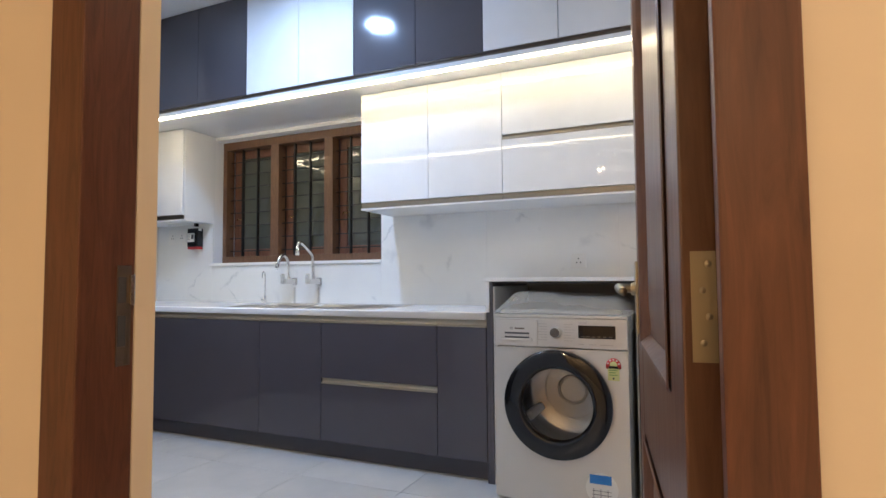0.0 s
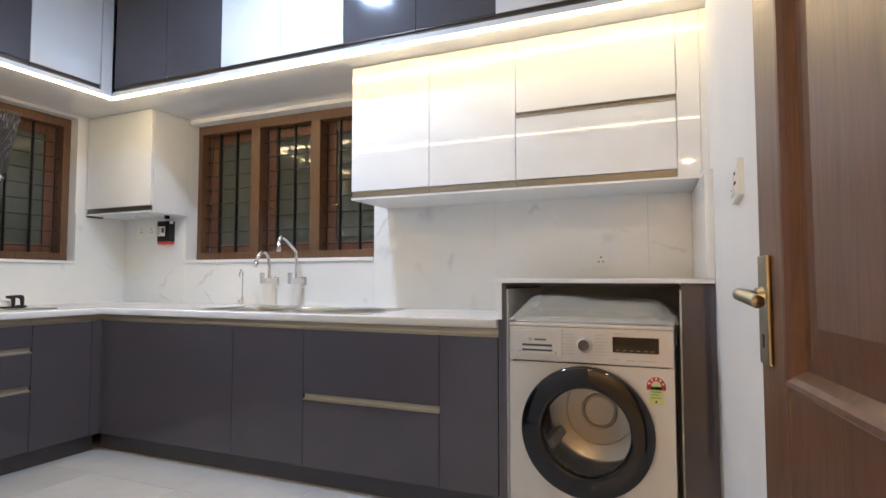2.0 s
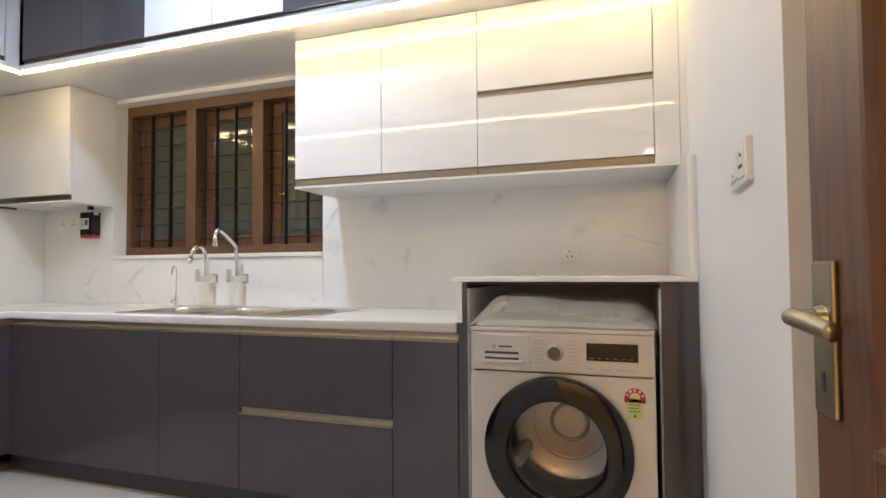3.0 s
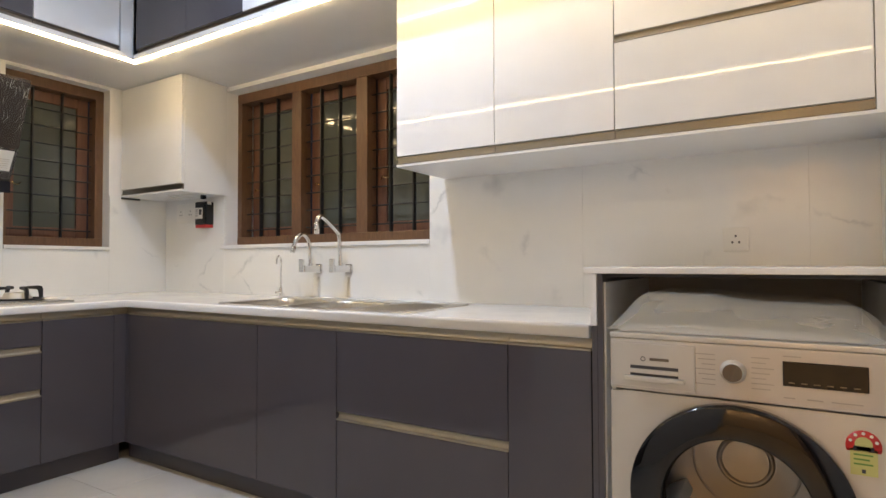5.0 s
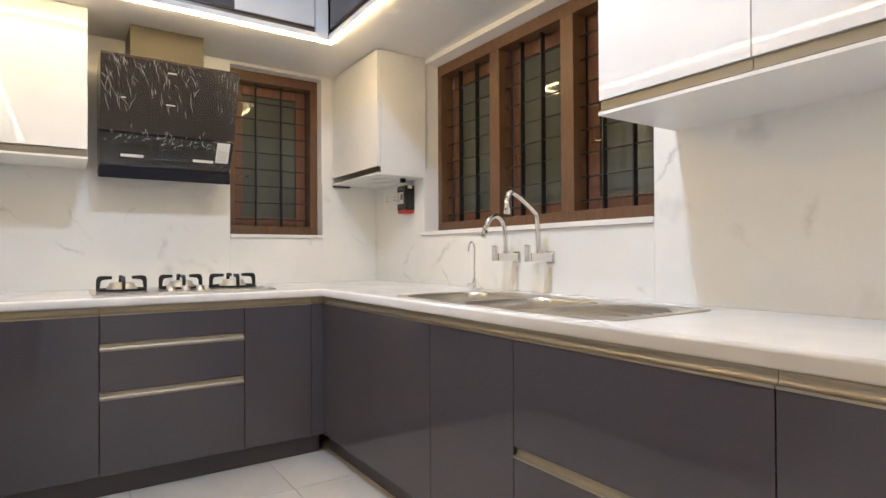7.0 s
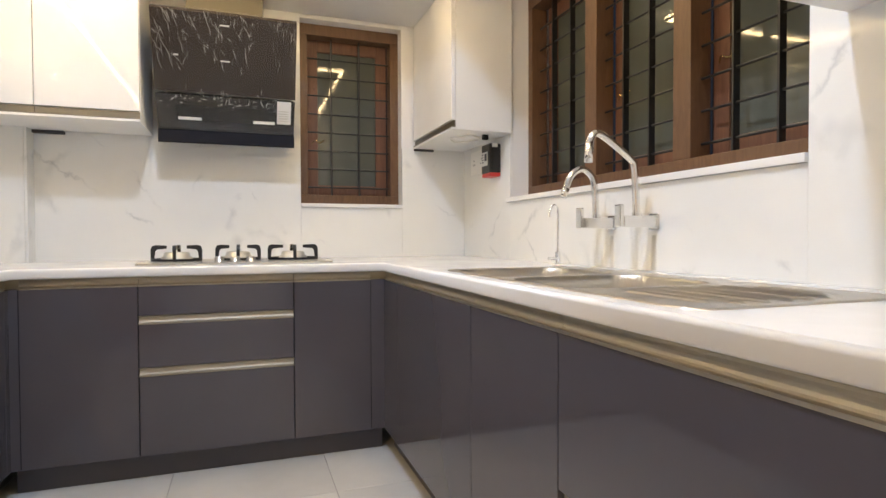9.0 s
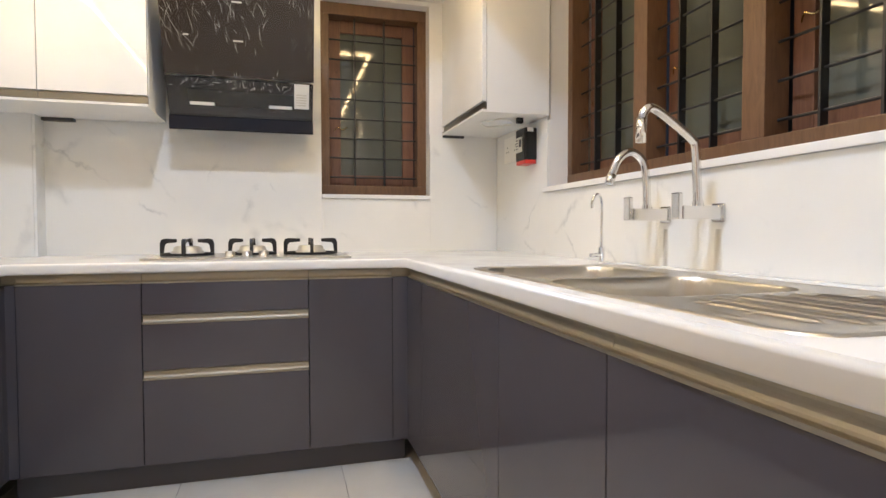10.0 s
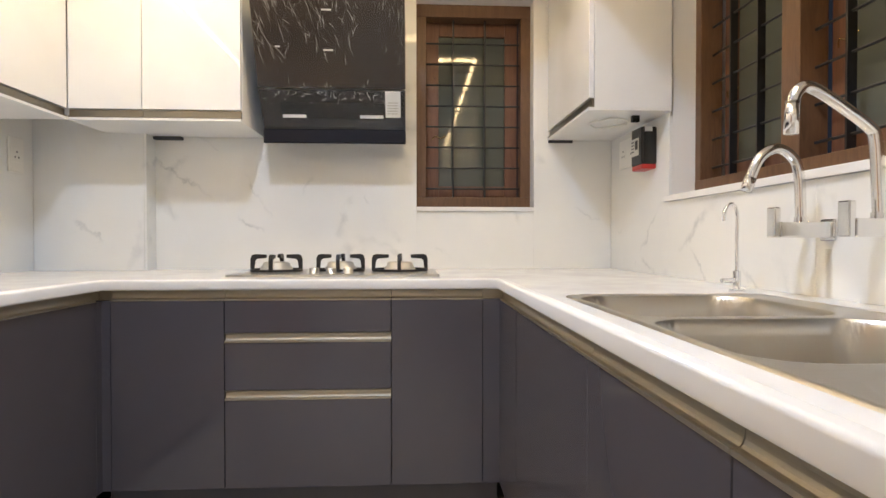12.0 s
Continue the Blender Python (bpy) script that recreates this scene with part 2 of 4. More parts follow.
def cyl(bm, p, q, r, r2=None, seg=20):
    p, q = Vector(p), Vector(q)
    d = q - p
    m = Matrix.Translation((p + q) / 2) @ d.to_track_quat("Z", "Y").to_matrix().to_4x4()
    bmesh.ops.create_cone(bm, cap_ends=True, segments=seg, radius1=r, radius2=r if r2 is None else r2, depth=d.length, matrix=m)


def tube(points, r, seg=14):
    """A round pipe along a smooth line through the points."""
    pts = [Vector(p) for p in points]
    line = []
    for i in range(len(pts) - 1):
        a, b = pts[max(i - 1, 0)], pts[i]
        c, d = pts[i + 1], pts[min(i + 2, len(pts) - 1)]
        for k in range(6):
            t = k / 6
            line.append(0.5 * ((2 * b) + (c - a) * t + (2 * a - 5 * b + 4 * c - d) * t * t + (3 * b - a - 3 * c + d) * t ** 3))
    line.append(pts[-1])
    bm = bmesh.new()
    rings = []
    side = None
    for i, p in enumerate(line):
        t = (line[min(i + 1, len(line) - 1)] - line[max(i - 1, 0)]).normalized()
        side = (Vector((1, 0, 0)) if side is None else side)
        u = (side - t * side.dot(t)).normalized()
        w = t.cross(u)
        side = u
        rings.append([bm.verts.new(p + r * (u * math.cos(a) + w * math.sin(a))) for a in (2 * math.pi * k / seg for k in range(seg))])
    for a, b in zip(rings, rings[1:]):
        for k in range(seg):
            bm.faces.new((a[k], a[(k + 1) % seg], b[(k + 1) % seg], b[k]))
    bm.faces.new(rings[0])
    bm.faces.new(rings[-1])
    return bm


def lathe(profile, m, seg=48):
    """A turned solid: profile rows of radius, height about the local z axis, at the pose m."""
    bm = bmesh.new()
    rings = []
    for r, h in profile:
        if r < 1e-5:
            rings.append([bm.verts.new(m @ Vector((0, 0, h)))])
        else:
            rings.append([bm.verts.new(m @ Vector((r * math.cos(2 * math.pi * k / seg), r * math.sin(2 * math.pi * k / seg), h))) for k in range(seg)])
    for a, b in zip(rings, rings[1:]):
        for k in range(seg):
            i, j = k, (k + 1) % seg
            if len(a) == 1 and len(b) == 1:
                continue
            if len(a) == 1:
                bm.faces.new((a[0], b[i], b[j]))
            elif len(b) == 1:
                bm.faces.new((a[i], a[j], b[0]))
            else:
                bm.faces.new((a[i], a[j], b[j], b[i]))
    return bm


def prism(outline, axis, lo, hi):
    """An outline of two coordinates pulled along an axis."""
    bm = bmesh.new()
    def at(p, k):
        return {"x": (k, *p), "y": (p[0], k, p[1]), "z": (*p, k)}[axis]
    a = [bm.verts.new(at(p, lo)) for p in outline]
    b = [bm.verts.new(at(p, hi)) for p in outline]
    n = len(a)
    bm.faces.new(a)
    bm.faces.new(b[::-1])
    for i in range(n):
        bm.faces.new((a[i], b[i], b[(i + 1) % n], a[(i + 1) % n]))
    return bm


def place(bm, m):
    bmesh.ops.transform(bm, matrix=m, verts=bm.verts)
    return bm


# A run frame: local x along the run, local y from the face back to the wall (+), z up.
RUN_SINK = pose(0, FY, 0)
RUN_HOB = pose(FX, 0, 0, 0, 0, 90)      # local x is world y, local y is world -x
RUN_SOUTH = pose(0, FS, 0, 0, 0, 180)   # local x is world -x, local y is world -y


# ---- setting ----
WX0, WX1, WZ0, WZ1 = 0.622, 2.175, 1.150, 2.138   # opening over the sink
SY0, SY1, SZ0, SZ1 = -0.95, -0.382, 1.142, 2.148  # opening beside the hood

structure("floor", box(-0.3, 6.6, -8.2, 0.3, -0.12, -0.006), GROUT, "pale polished tile floor with thin grout joints")
structure("ceiling", box(-0.3, 6.6, -8.2, 0.3, CEIL, CEIL + 0.12), CEILING, "plain white ceiling")
structure("wall_north", boxes((-0.22, WX0, 0.012, 0.23, 0, CEIL), (WX1, EAST + 0.3, 0.012, 0.23, 0, CEIL),
                              (WX0, WX1, 0.012, 0.23, 0, WZ0), (WX0, WX1, 0.012, 0.23, WZ1, CEIL)), PAINT, "white wall with a window opening over the sink")
structure("wall_west", boxes((-0.22, -0.012, SOUTH - 0.12, SY0, 0, CEIL), (-0.22, -0.012, SY1, 0.012, 0, CEIL),
                             (-0.22, -0.012, SY0, SY1, 0, SZ0), (-0.22, -0.012, SY0, SY1, SZ1, CEIL)), PAINT, "white wall with a narrow window beside the hood")
structure("wall_column", box(-0.012, 0.082, SOUTH, -2.18, 0, CEIL), PAINT, "shallow column in the wall corner")
wall = prism([(EAST, 0.012), (EAST, -0.66), (4.03, -1.35), (4.03, -1.74), (4.33, -1.74), (4.33, 0.012)], "z", 0, CEIL)
add_box(wall, 4.19, 4.33, SOUTH, -1.741, 0, CEIL)
structure("wall_east", wall, PAINT, "white painted side wall")
DX0, DX1, DZ = 3.314, 4.145, 2.06
structure("wall_south", boxes((-0.22, DX0 - 0.079, SOUTH - 0.105, SOUTH, 0, CEIL), (DX1 + 0.066, 6.5, SOUTH - 0.105, SOUTH, 0, CEIL),
                              (DX0 - 0.079, DX1 + 0.066, SOUTH - 0.105, SOUTH, DZ + 0.085, CEIL)), CREAM, "cream wall with the doorway into the kitchen")
structure("wall_south_face", boxes((0.082, DX0 - 0.02, SOUTH, SOUTH + 0.006, 0, CEIL)), PAINT, "white painted kitchen side of the wall")
structure("wall_hall_west", box(1.3, 1.4, -8.1, SOUTH - 0.105, 0, CEIL), CREAM, "cream hall wall")
structure("wall_hall_east", box(6.4, 6.5, -8.1, SOUTH - 0.105, 0, CEIL), CREAM, "cream hall wall")
structure("wall_hall_end", box(1.3, 6.5, -8.1, -8.0, 0, CEIL), CREAM, "cream hall wall")

# soffit board under the loft, with the fascia lip that hides the led strip
structure("soffit", boxes((0, EAST, LOFT_Y + 0.018, 0.012, SOFF, SOFF + 0.02), (0, LOFT_X - 0.018, LOFT_S, LOFT_Y + 0.018, SOFF, SOFF + 0.02),
                          (0, LEND, SOUTH + 0.006, LOFT_S, SOFF, SOFF + 0.02)), WHITE, "white glossy soffit board")
structure("trim_fascia", boxes((LOFT_X - 0.018, EAST, LOFT_Y, LOFT_Y + 0.018, SOFF - 0.004, SOFF + 0.022),
                               (LOFT_X - 0.018, LOFT_X, LOFT_S, LOFT_Y, SOFF - 0.004, SOFF + 0.022),
                               (LOFT_X, LEND, LOFT_S - 0.018, LOFT_S, SOFF - 0.004, SOFF + 0.022)), WHITE, "white fascia strip under the loft cupboards")


def strip(row, lamp):
    t = thing("led_strip", "warm white led strip under the loft fascia", "light strip", "led strips under the loft")
    part("diffuser", box(*row), lamp, t, "glowing warm diffuser")


strip((LOFT_X - 0.036, EAST - 0.002, LOFT_Y + 0.020, LOFT_Y + 0.030, SOFF - 0.0125, SOFF - 0.006), LED)
strip((LOFT_X - 0.032, LOFT_X - 0.022, LOFT_S - 0.034, LOFT_Y + 0.018, SOFF - 0.0125, SOFF - 0.006), LED)
strip((LOFT_X - 0.020, LEND, LOFT_S - 0.030, LOFT_S - 0.020, SOFF - 0.0125, SOFF - 0.006), LED)


def downlight(x, y, mat, r, label):
    t = thing("downlight", label, "ceiling light")
    m = pose(x, y, CEIL)
    smooth(part("rim", lathe([(r, -0.001), (r + 0.018, -0.001), (r + 0.018, -0.008), (r, -0.012), (r, -0.001)], m, 40), WHITE_MATT, t))
    part("diffuser", lathe([(0, -0.006), (r, -0.006), (r, -0.001), (0, -0.001)], m, 40), mat, t, "glowing round diffuser")


downlight(2.08, -1.32, DOWN, 0.085, "round cool white downlight in the ceiling")
downlight(2.70, -7.4, HALLLED, 0.07, "round warm hall downlight, out of direct view")
downlight(4.00, -7.4, HALLLED, 0.07, "round warm hall downlight, out of direct view")
# Added unseen lamp, placed only to brighten the hall side of the door frame.
downlight(5.30, -3.90, HALLLED, 0.07, "round warm hall downlight, out of direct view")


# ---- windows ----
def window_unit(name, label, m, width, z0, z1, stiles, rods=8):
    """Local x along the wall, local y into the wall; stiles are (start, end) rows of the upright members."""
    t = tagged(new(name), label, "window", kind="structure")
    t.matrix_basis = m
    rail = 0.062
    part("window_frame", boxes((0, width, 0, 0.085, z1 - rail, z1), (0, width, 0, 0.085, z0, z0 + 0.055),
                               *[(a, b, 0.001, 0.084, z0 + 0.055, z1 - rail) for a, b in stiles], bevel=0.003), WINWOOD, t, "brown varnished teak frame")
    for (a0, a), (b, b1) in zip(stiles, stiles[1:]):
        lo, hi = z0 + 0.055, z1 - rail
        sh = part("shutter", boxes((a + 0.002, a + 0.066, 0.092, 0.127, lo - 0.03, hi + 0.03), (b - 0.066, b - 0.002, 0.092, 0.127, lo - 0.03, hi + 0.03),
                                   (a + 0.066, b - 0.066, 0.093, 0.126, lo - 0.03, lo + 0.062), (a + 0.066, b - 0.066, 0.093, 0.126, hi - 0.062, hi + 0.03), bevel=0.003), SHUTWOOD, t, "reddish teak shutter frame")
        pane = part("pane", box(a + 0.061, b - 0.061, 0.108, 0.113, lo + 0.058, hi - 0.058), PANE, sh, "greenish glass pane")
        for f in (0.292, 0.63):
            x = a + (b - a) * f
            part("flat_bar", box(x - 0.0035, x + 0.0035, 0.034, 0.060, lo, hi), IRON, t, "black iron flat bar")
        for k in range(rods):
            z = lo + 0.046 + 0.104 * k
            bm = bmesh.new()
            cyl(bm, (a, 0.048, z), (b, 0.048, z), 0.0045, seg=8)
            part("rod", bm, IRON, t, "thin black iron rod")
        # stay hook
        part("stay_hook", tube([(a + 0.03, 0.088, lo + 0.30), (a + 0.05, 0.075, lo + 0.315), (a + 0.075, 0.08, lo + 0.305), (a + 0.10, 0.088, lo + 0.32)], 0.0025, 6), BRASS, t)
    return t


window_unit("window_1", "three-light teak window with black iron grille over the sink", pose(0.575, 0.100, 0), 1.66, WZ0, WZ1 + 0.0,
            [(0, 0.085), (0.540, 0.618), (1.048, 1.125), (1.575, 1.66)])
window_unit("window_2", "narrow teak window with black iron grille beside the hood", pose(-0.085, SY0 - 0.03, 0, 0, 0, 90), 0.628, SZ0, SZ1,
            [(0, 0.078), (0.550, 0.628)])
structure("sill_sink", box(WX0 - 0.03, WX1, -0.012, 0.100, WZ0 - 0.022, WZ0 + 0.001, 0.003), QUARTZ, "white stone sill under the sink window")
structure("sill_hob", box(-0.085, 0.012, SY0, SY1, SZ0 - 0.020, SZ0 + 0.001, 0.003), QUARTZ, "white stone sill under the narrow window")
structure("backdrop_night", boxes((-1.5, 5, 3.4, 3.5, -0.1, 4)), principled("night_wall", (0.05, 0.055, 0.05), 0.8), "dark boundary wall outside at night")


# ---- marble backsplash, slab by slab ----
def splash(parent_name, label, slabs):
    t = tagged(new(parent_name), label, "wall tiles", kind="structure")
    for r in slabs:
        part("tile", box(*r, 0.0004), MARBLE, t)


TT = 1.470
splash("wall_tiles_north", "glossy white marble wall tiles with grey veins", [
    (0.0005, WX0 - 0.0005, -0.0, 0.011, ZC, TT), (WX0, 1.3965, 0, 0.011, ZC, WZ0 - 0.023), (1.397, WX1 - 0.0005, 0, 0.011, ZC, WZ0 - 0.023),
    (WX1, 2.94, 0, 0.011, ZC, 1.52), (2.9405, 3.74, 0, 0.011, ZC, 1.52), (3.7405, EAST - 0.0225, 0, 0.011, ZC, 1.52)])
splash("wall_tiles_west", "glossy white marble wall tiles behind the hob", [
    (-0.011, 0, SY1 + 0.0002, -0.0005, ZC, TT), (-0.011, 0, SY0, SY1, ZC, SZ0 - 0.021),
    (-0.011, 0, -2.179, SY0 - 0.0002, ZC, SOFF - 0.001), (0.0825, 0.093, SOUTH + 0.018, -2.181, ZC, 1.52), (0.0, 0.093, -2.1795, -2.169, ZC, 1.52)])
splash("wall_tiles_south", "glossy white marble wall tiles", [(0.094, 1.3, SOUTH + 0.007, SOUTH + 0.017, ZC, 1.52), (1.3005, SEND, SOUTH + 0.007, SOUTH + 0.017, ZC, 1.52)])
east = tagged(new("wall_tiles_east"), "white marble slab on the side wall above the washing machine", "wall tiles", kind="structure")
part("tile", prism([(EAST - 0.0005, -0.0005), (3.938, -0.0005), (3.976, -0.664), (3.990, -0.666), (EAST - 0.0005, -0.664)], "z", 1.019, 1.425), MARBLE, east)


# ---- base cabinets ----
def gola(x0, x1, z0, z1):
    """A recessed handle profile with a lip at its lower edge."""
    h = (z1 - z0) / 2
    throat = [(0.005 + 0.009 * math.sin(math.pi * k / 8), z0 + 0.001 + h - (h - 0.002) * math.cos(math.pi * k / 8)) for k in range(9)]
    return prism([(0.0215, z0 - 0.003), (0.0215, z1), (0.003, z1)] + throat[::-1] + [(-0.002, z0 + 0.003), (-0.002, z0 - 0.003)], "x", x0, x1)


def base_unit(run, x0, x1, fronts, label, depth=0.60, group="base cabinets", top=ZB - 0.001):
    """fronts: rows of (kind, z0, z1); a profile row draws a recessed handle."""
    t = thing("base_cabinet", label, "cabinet", group, run)
    part("body", box(x0 + 0.001, x1 - 0.001, 0.023, depth, 0.098, top), CARCASS, t, "dark carcass")
    for kind, z0, z1 in fronts:
        if kind == "profile":
            part("handle_profile", gola(x0 + 0.001, x1 - 0.001, z0, z1), PROFILE, t, "champagne aluminium handle profile")
        else:
            part(kind, box(x0 + 0.0015, x1 - 0.0015, 0, 0.019, z0, z1, 0.0015), GREY, t)
    return t


DOOR = [("door", 0.102, 0.7675), ("profile", 0.7715, ZB - 0.001)]
base_unit(RUN_SINK, 0.715, 1.705, DOOR, "glossy dark grey corner base cabinet under the worktop", 0.64, top=0.62)
base_unit(RUN_SINK, 1.705, 2.160, DOOR, "glossy dark grey base cabinet under the sink", 0.64, top=0.62)
base_unit(RUN_SINK, 2.160, 2.893, [("drawer_front", 0.102, 0.422), ("profile", 0.426, 0.454), ("drawer_front", 0.456, 0.7675), ("profile", 0.7715, ZB - 0.001)],
          "glossy dark grey two-drawer cabinet with champagne handle profile", 0.64, top=0.62)
base_unit(RUN_SINK, 2.893, 3.166, DOOR, "narrow glossy dark grey base cabinet beside the washing machine", 0.64)
base_unit(RUN_HOB, -1.045, -0.715, DOOR, "glossy dark grey base cabinet beside the drawers")
base_unit(RUN_HOB, -1.632, -1.045, [("drawer_front", 0.102, 0.414), ("profile", 0.418, 0.448), ("drawer_front", 0.450, 0.618), ("profile", 0.622, 0.652), ("drawer_front", 0.654, 0.7675), ("profile", 0.7715, ZB - 0.001)],
          "glossy dark grey three-drawer cabinet under the hob")
base_unit(RUN_HOB, -2.022, -1.632, DOOR, "glossy dark grey base cabinet beside the drawers")
for k in range(3):
    base_unit(RUN_SOUTH, -0.72 - 0.468 * (k + 1), -0.72 - 0.468 * k, DOOR, "glossy dark grey base cabinet in the third run")
tagged(mesh_ob("corner_filler", boxes((0.667, 0.6855, -0.7145, -0.637, 0.102, 0.7705), (0.6856, 0.7145, -0.655, -0.637, 0.102, 0.7675)), GREY), "dark grey corner filler between two runs", "filler panel")
tagged(mesh_ob("corner_filler", boxes((0.667, 0.6855, -2.0700, -2.0225, 0.102, 0.7705), (0.6856, 0.7195, -2.070, -2.052, 0.102, 0.7675)), GREY), "dark grey corner filler between two runs", "filler panel")
for ob, rows in zip([o for o in bpy.data.objects if o.name.startswith("corner_filler")],
                    (((0.664, 0.672, -0.7145, -0.633, 0.7715, ZB - 0.001), (0.672, 0.7145, -0.641, -0.633, 0.7715, ZB - 0.001)),
                     ((0.664, 0.672, -2.074, -2.0225, 0.7715, ZB - 0.001), (0.672, 0.7195, -2.074, -2.066, 0.7715, ZB - 0.001)))):
    part("handle_profile", boxes(*rows), PROFILE, ob, "champagne aluminium handle profile")
for rows, lab in (((0.63, 3.166, FY + 0.055, FY + 0.07, 0, 0.097), "dark plinth board under the sink run"), ((FX - 0.07, FX - 0.055, FS, FY, 0, 0.097), "dark plinth board under the hob run"),
                  ((0.63, SEND - 0.03, FS - 0.07, FS - 0.055, 0, 0.097), "dark plinth board under the third run")):
    tagged(mesh_ob("plinth", box(*rows, 0.001), KICK), lab, "plinth", kind="structure")

# ---- worktop with a cut for the sink ----
SX0, SX1, SKY0, SKY1 = 1.335, 2.470, -0.606, -0.103


def worktop():
    fx, fy, fs, r = 0.712, FY - 0.012, -2.030, 0.008
    d0 = 0.024
    xs = [0.0005, fx - d0, SX0 + 0.02, SEND, SX1 - 0.02, 3.162]
    ys = [-0.0005, SKY1 - 0.02, SKY0 + 0.02, fy + d0, fs - d0, -2.181, SOUTH + 0.018]
    bm = bmesh.new()
    grid = {}
    def v(i, j):
        if (i, j) not in grid:
            grid[(i, j)] = bm.verts.new((xs[i], ys[j], ZC))
        return grid[(i, j)]
    for i in range(5):
        for j in range(6):
            sink_run, hob_run, south_run = j <= 2, i == 0, j >= 4 and i <= 2
            if not (sink_run or hob_run or south_run) or (i in (2, 3) and j == 1) or (i == 0 and j == 5):
                continue
            bm.faces.new((v(i, j), v(i + 1, j), v(i + 1, j + 1), v(i, j + 1)))
    out = bmesh.ops.extrude_face_region(bm, geom=bm.faces[:])
    for g in out["geom"]:
        if isinstance(g, bmesh.types.BMVert):
            g.co.z = ZB
    t = thing("worktop", "white quartz worktop with a rounded edge running round three walls", "worktop")
    part("slab", bm, QUARTZ, t)
    part("slab", box(0.0935, xs[1] - 0.0002, SOUTH + 0.018, -2.1812, ZB, ZC), QUARTZ, t)
    # rounded front edge, mitred at the two inner corners
    nose = bmesh.new()
    prof = [(d0, ZB), (0.004, ZB), (0.001, ZB + 0.002), (0, ZB + 0.006)]
    prof += [(r - r * math.cos(a), ZC - r + r * math.sin(a)) for a in (math.pi / 2 * q / 8 for q in range(9))] + [(d0, ZC)]
    rows = []
    for d, z in prof:
        rows.append([nose.verts.new(p) for p in ((3.162, fy + d, z), (fx - d, fy + d, z), (fx - d, fs - d, z), (SEND, fs - d, z))])
    for a, b in zip(rows, rows[1:]):
        for q in range(3):
            f = nose.faces.new((a[q], a[q + 1], b[q + 1], b[q]))
            f.smooth = True
    for q in (0, 3):
        nose.faces.new([row[q] for row in rows])
    part("front_edge", nose, QUARTZ, t, "rounded white front edge")


worktop()


# ---- sink ----
def rounded(x, y, x0, x1, y0, y1, r):
    """Signed distance to a rounded rectangle, negative inside."""
    qx = abs(x - (x0 + x1) / 2) - (x1 - x0) / 2 + r
    qy = abs(y - (y0 + y1) / 2) - (y1 - y0) / 2 + r
    return math.hypot(max(qx, 0), max(qy, 0)) + min(max(qx, qy), 0) - r


def sink():
    t = thing("kitchen_sink", "stainless steel double-bowl sink with ribbed drainboard in the worktop", "sink")
    bm = bmesh.new()
    nx, ny = 240, 150
    rows = []
    for j in range(ny + 1):
        y = SKY0 + (SKY1 - SKY0) * j / ny
        row = []
        for i in range(nx + 1):
            x = SX0 + (SX1 - SX0) * i / nx
            edge = -rounded(x, y, SX0, SX1, SKY0, SKY1, 0.055)
            z = 0.0035 * min(1, max(0, edge) / 0.005) - 0.0015 * min(1, max(0, (edge - 0.010) / 0.006))
            if edge < 0:
                z = -0.004
            for b in ((1.385, 1.742, -0.582, -0.192, 0.075), (1.784, 2.112, -0.586, -0.192, 0.075)):
                d = rounded(x, y, *b)
                if d < 0.004:
                    k = min(1, max(0, (0.004 - d) / 0.016))
                    z -= 0.165 * (k * k * (3 - 2 * k)) + 0.014 * min(1, max(0, -d / 0.15))
            dd = rounded(x, y, 2.135, 2.435, -0.578, -0.150, 0.15)
            if dd < 0:
                z -= 0.003 * min(1, -dd / 0.008)
                if dd < -0.012:
                    z += 0.0060 * max(0, math.cos((y + 0.35) * 2 * math.pi / 0.052)) ** 12 * min(1, (-dd - 0.012) / 0.012)
            row.append(bm.verts.new((x, y, ZC + z)))
        rows.append(row)
    for a, b in zip(rows, rows[1:]):
        for i in range(nx):
            bm.faces.new((a[i], a[i + 1], b[i + 1], b[i]))
    smooth(part("basin", bm, SINKSTEEL, t, "brushed steel bowls and drainboard"))
    for x in (1.564, 1.948):
        smooth(part("drain", lathe([(0, 0.004), (0.02, 0.004), (0.045, 0.006), (0.048, 0.002), (0.0, 0.001)], pose(x, -0.36, ZC - 0.180), 32), CHROME, t, "chrome drain cover"))


sink()


# ---- taps ----
def wall_tap(x, label, neck, arc):
    t = thing("wall_tap", label, "tap", "wall taps over the sink", pose(x, 0, 1.004))
    part("flange", box(-0.024, 0.024, -0.008, 0.0, -0.025, 0.025, 0.005), TAPCHROME, t, "square chrome wall flange")
    part("body", box(-0.0165, 0.0165, -0.130, -0.007, -0.018, 0.018, 0.003), TAPCHROME, t, "square chrome tap body")
    part("lever", box(-0.0150, 0.0150, -0.143, -0.1285, -0.0178, 0.052, 0.003), TAPCHROME, t, "flat chrome lever")
    smooth(part("spout", tube(neck, 0.0115), TAPCHROME, t, "curved chrome spout"))
    bm = bmesh.new()
    a, b = Vector(neck[-1]), Vector(neck[-2])
    d = (a - b).normalized()
    cyl(bm, a - d * 0.05 * arc, a + d * 0.012, 0.0132, seg=20)
    smooth(part("nozzle", bm, TAPCHROME, t))
    bm = bmesh.new()
    cyl(bm, (0, neck[0][1], 0.014), (0, neck[0][1], 0.030), 0.0145, seg=24)
    part("collar", bm, TAPCHROME, t)


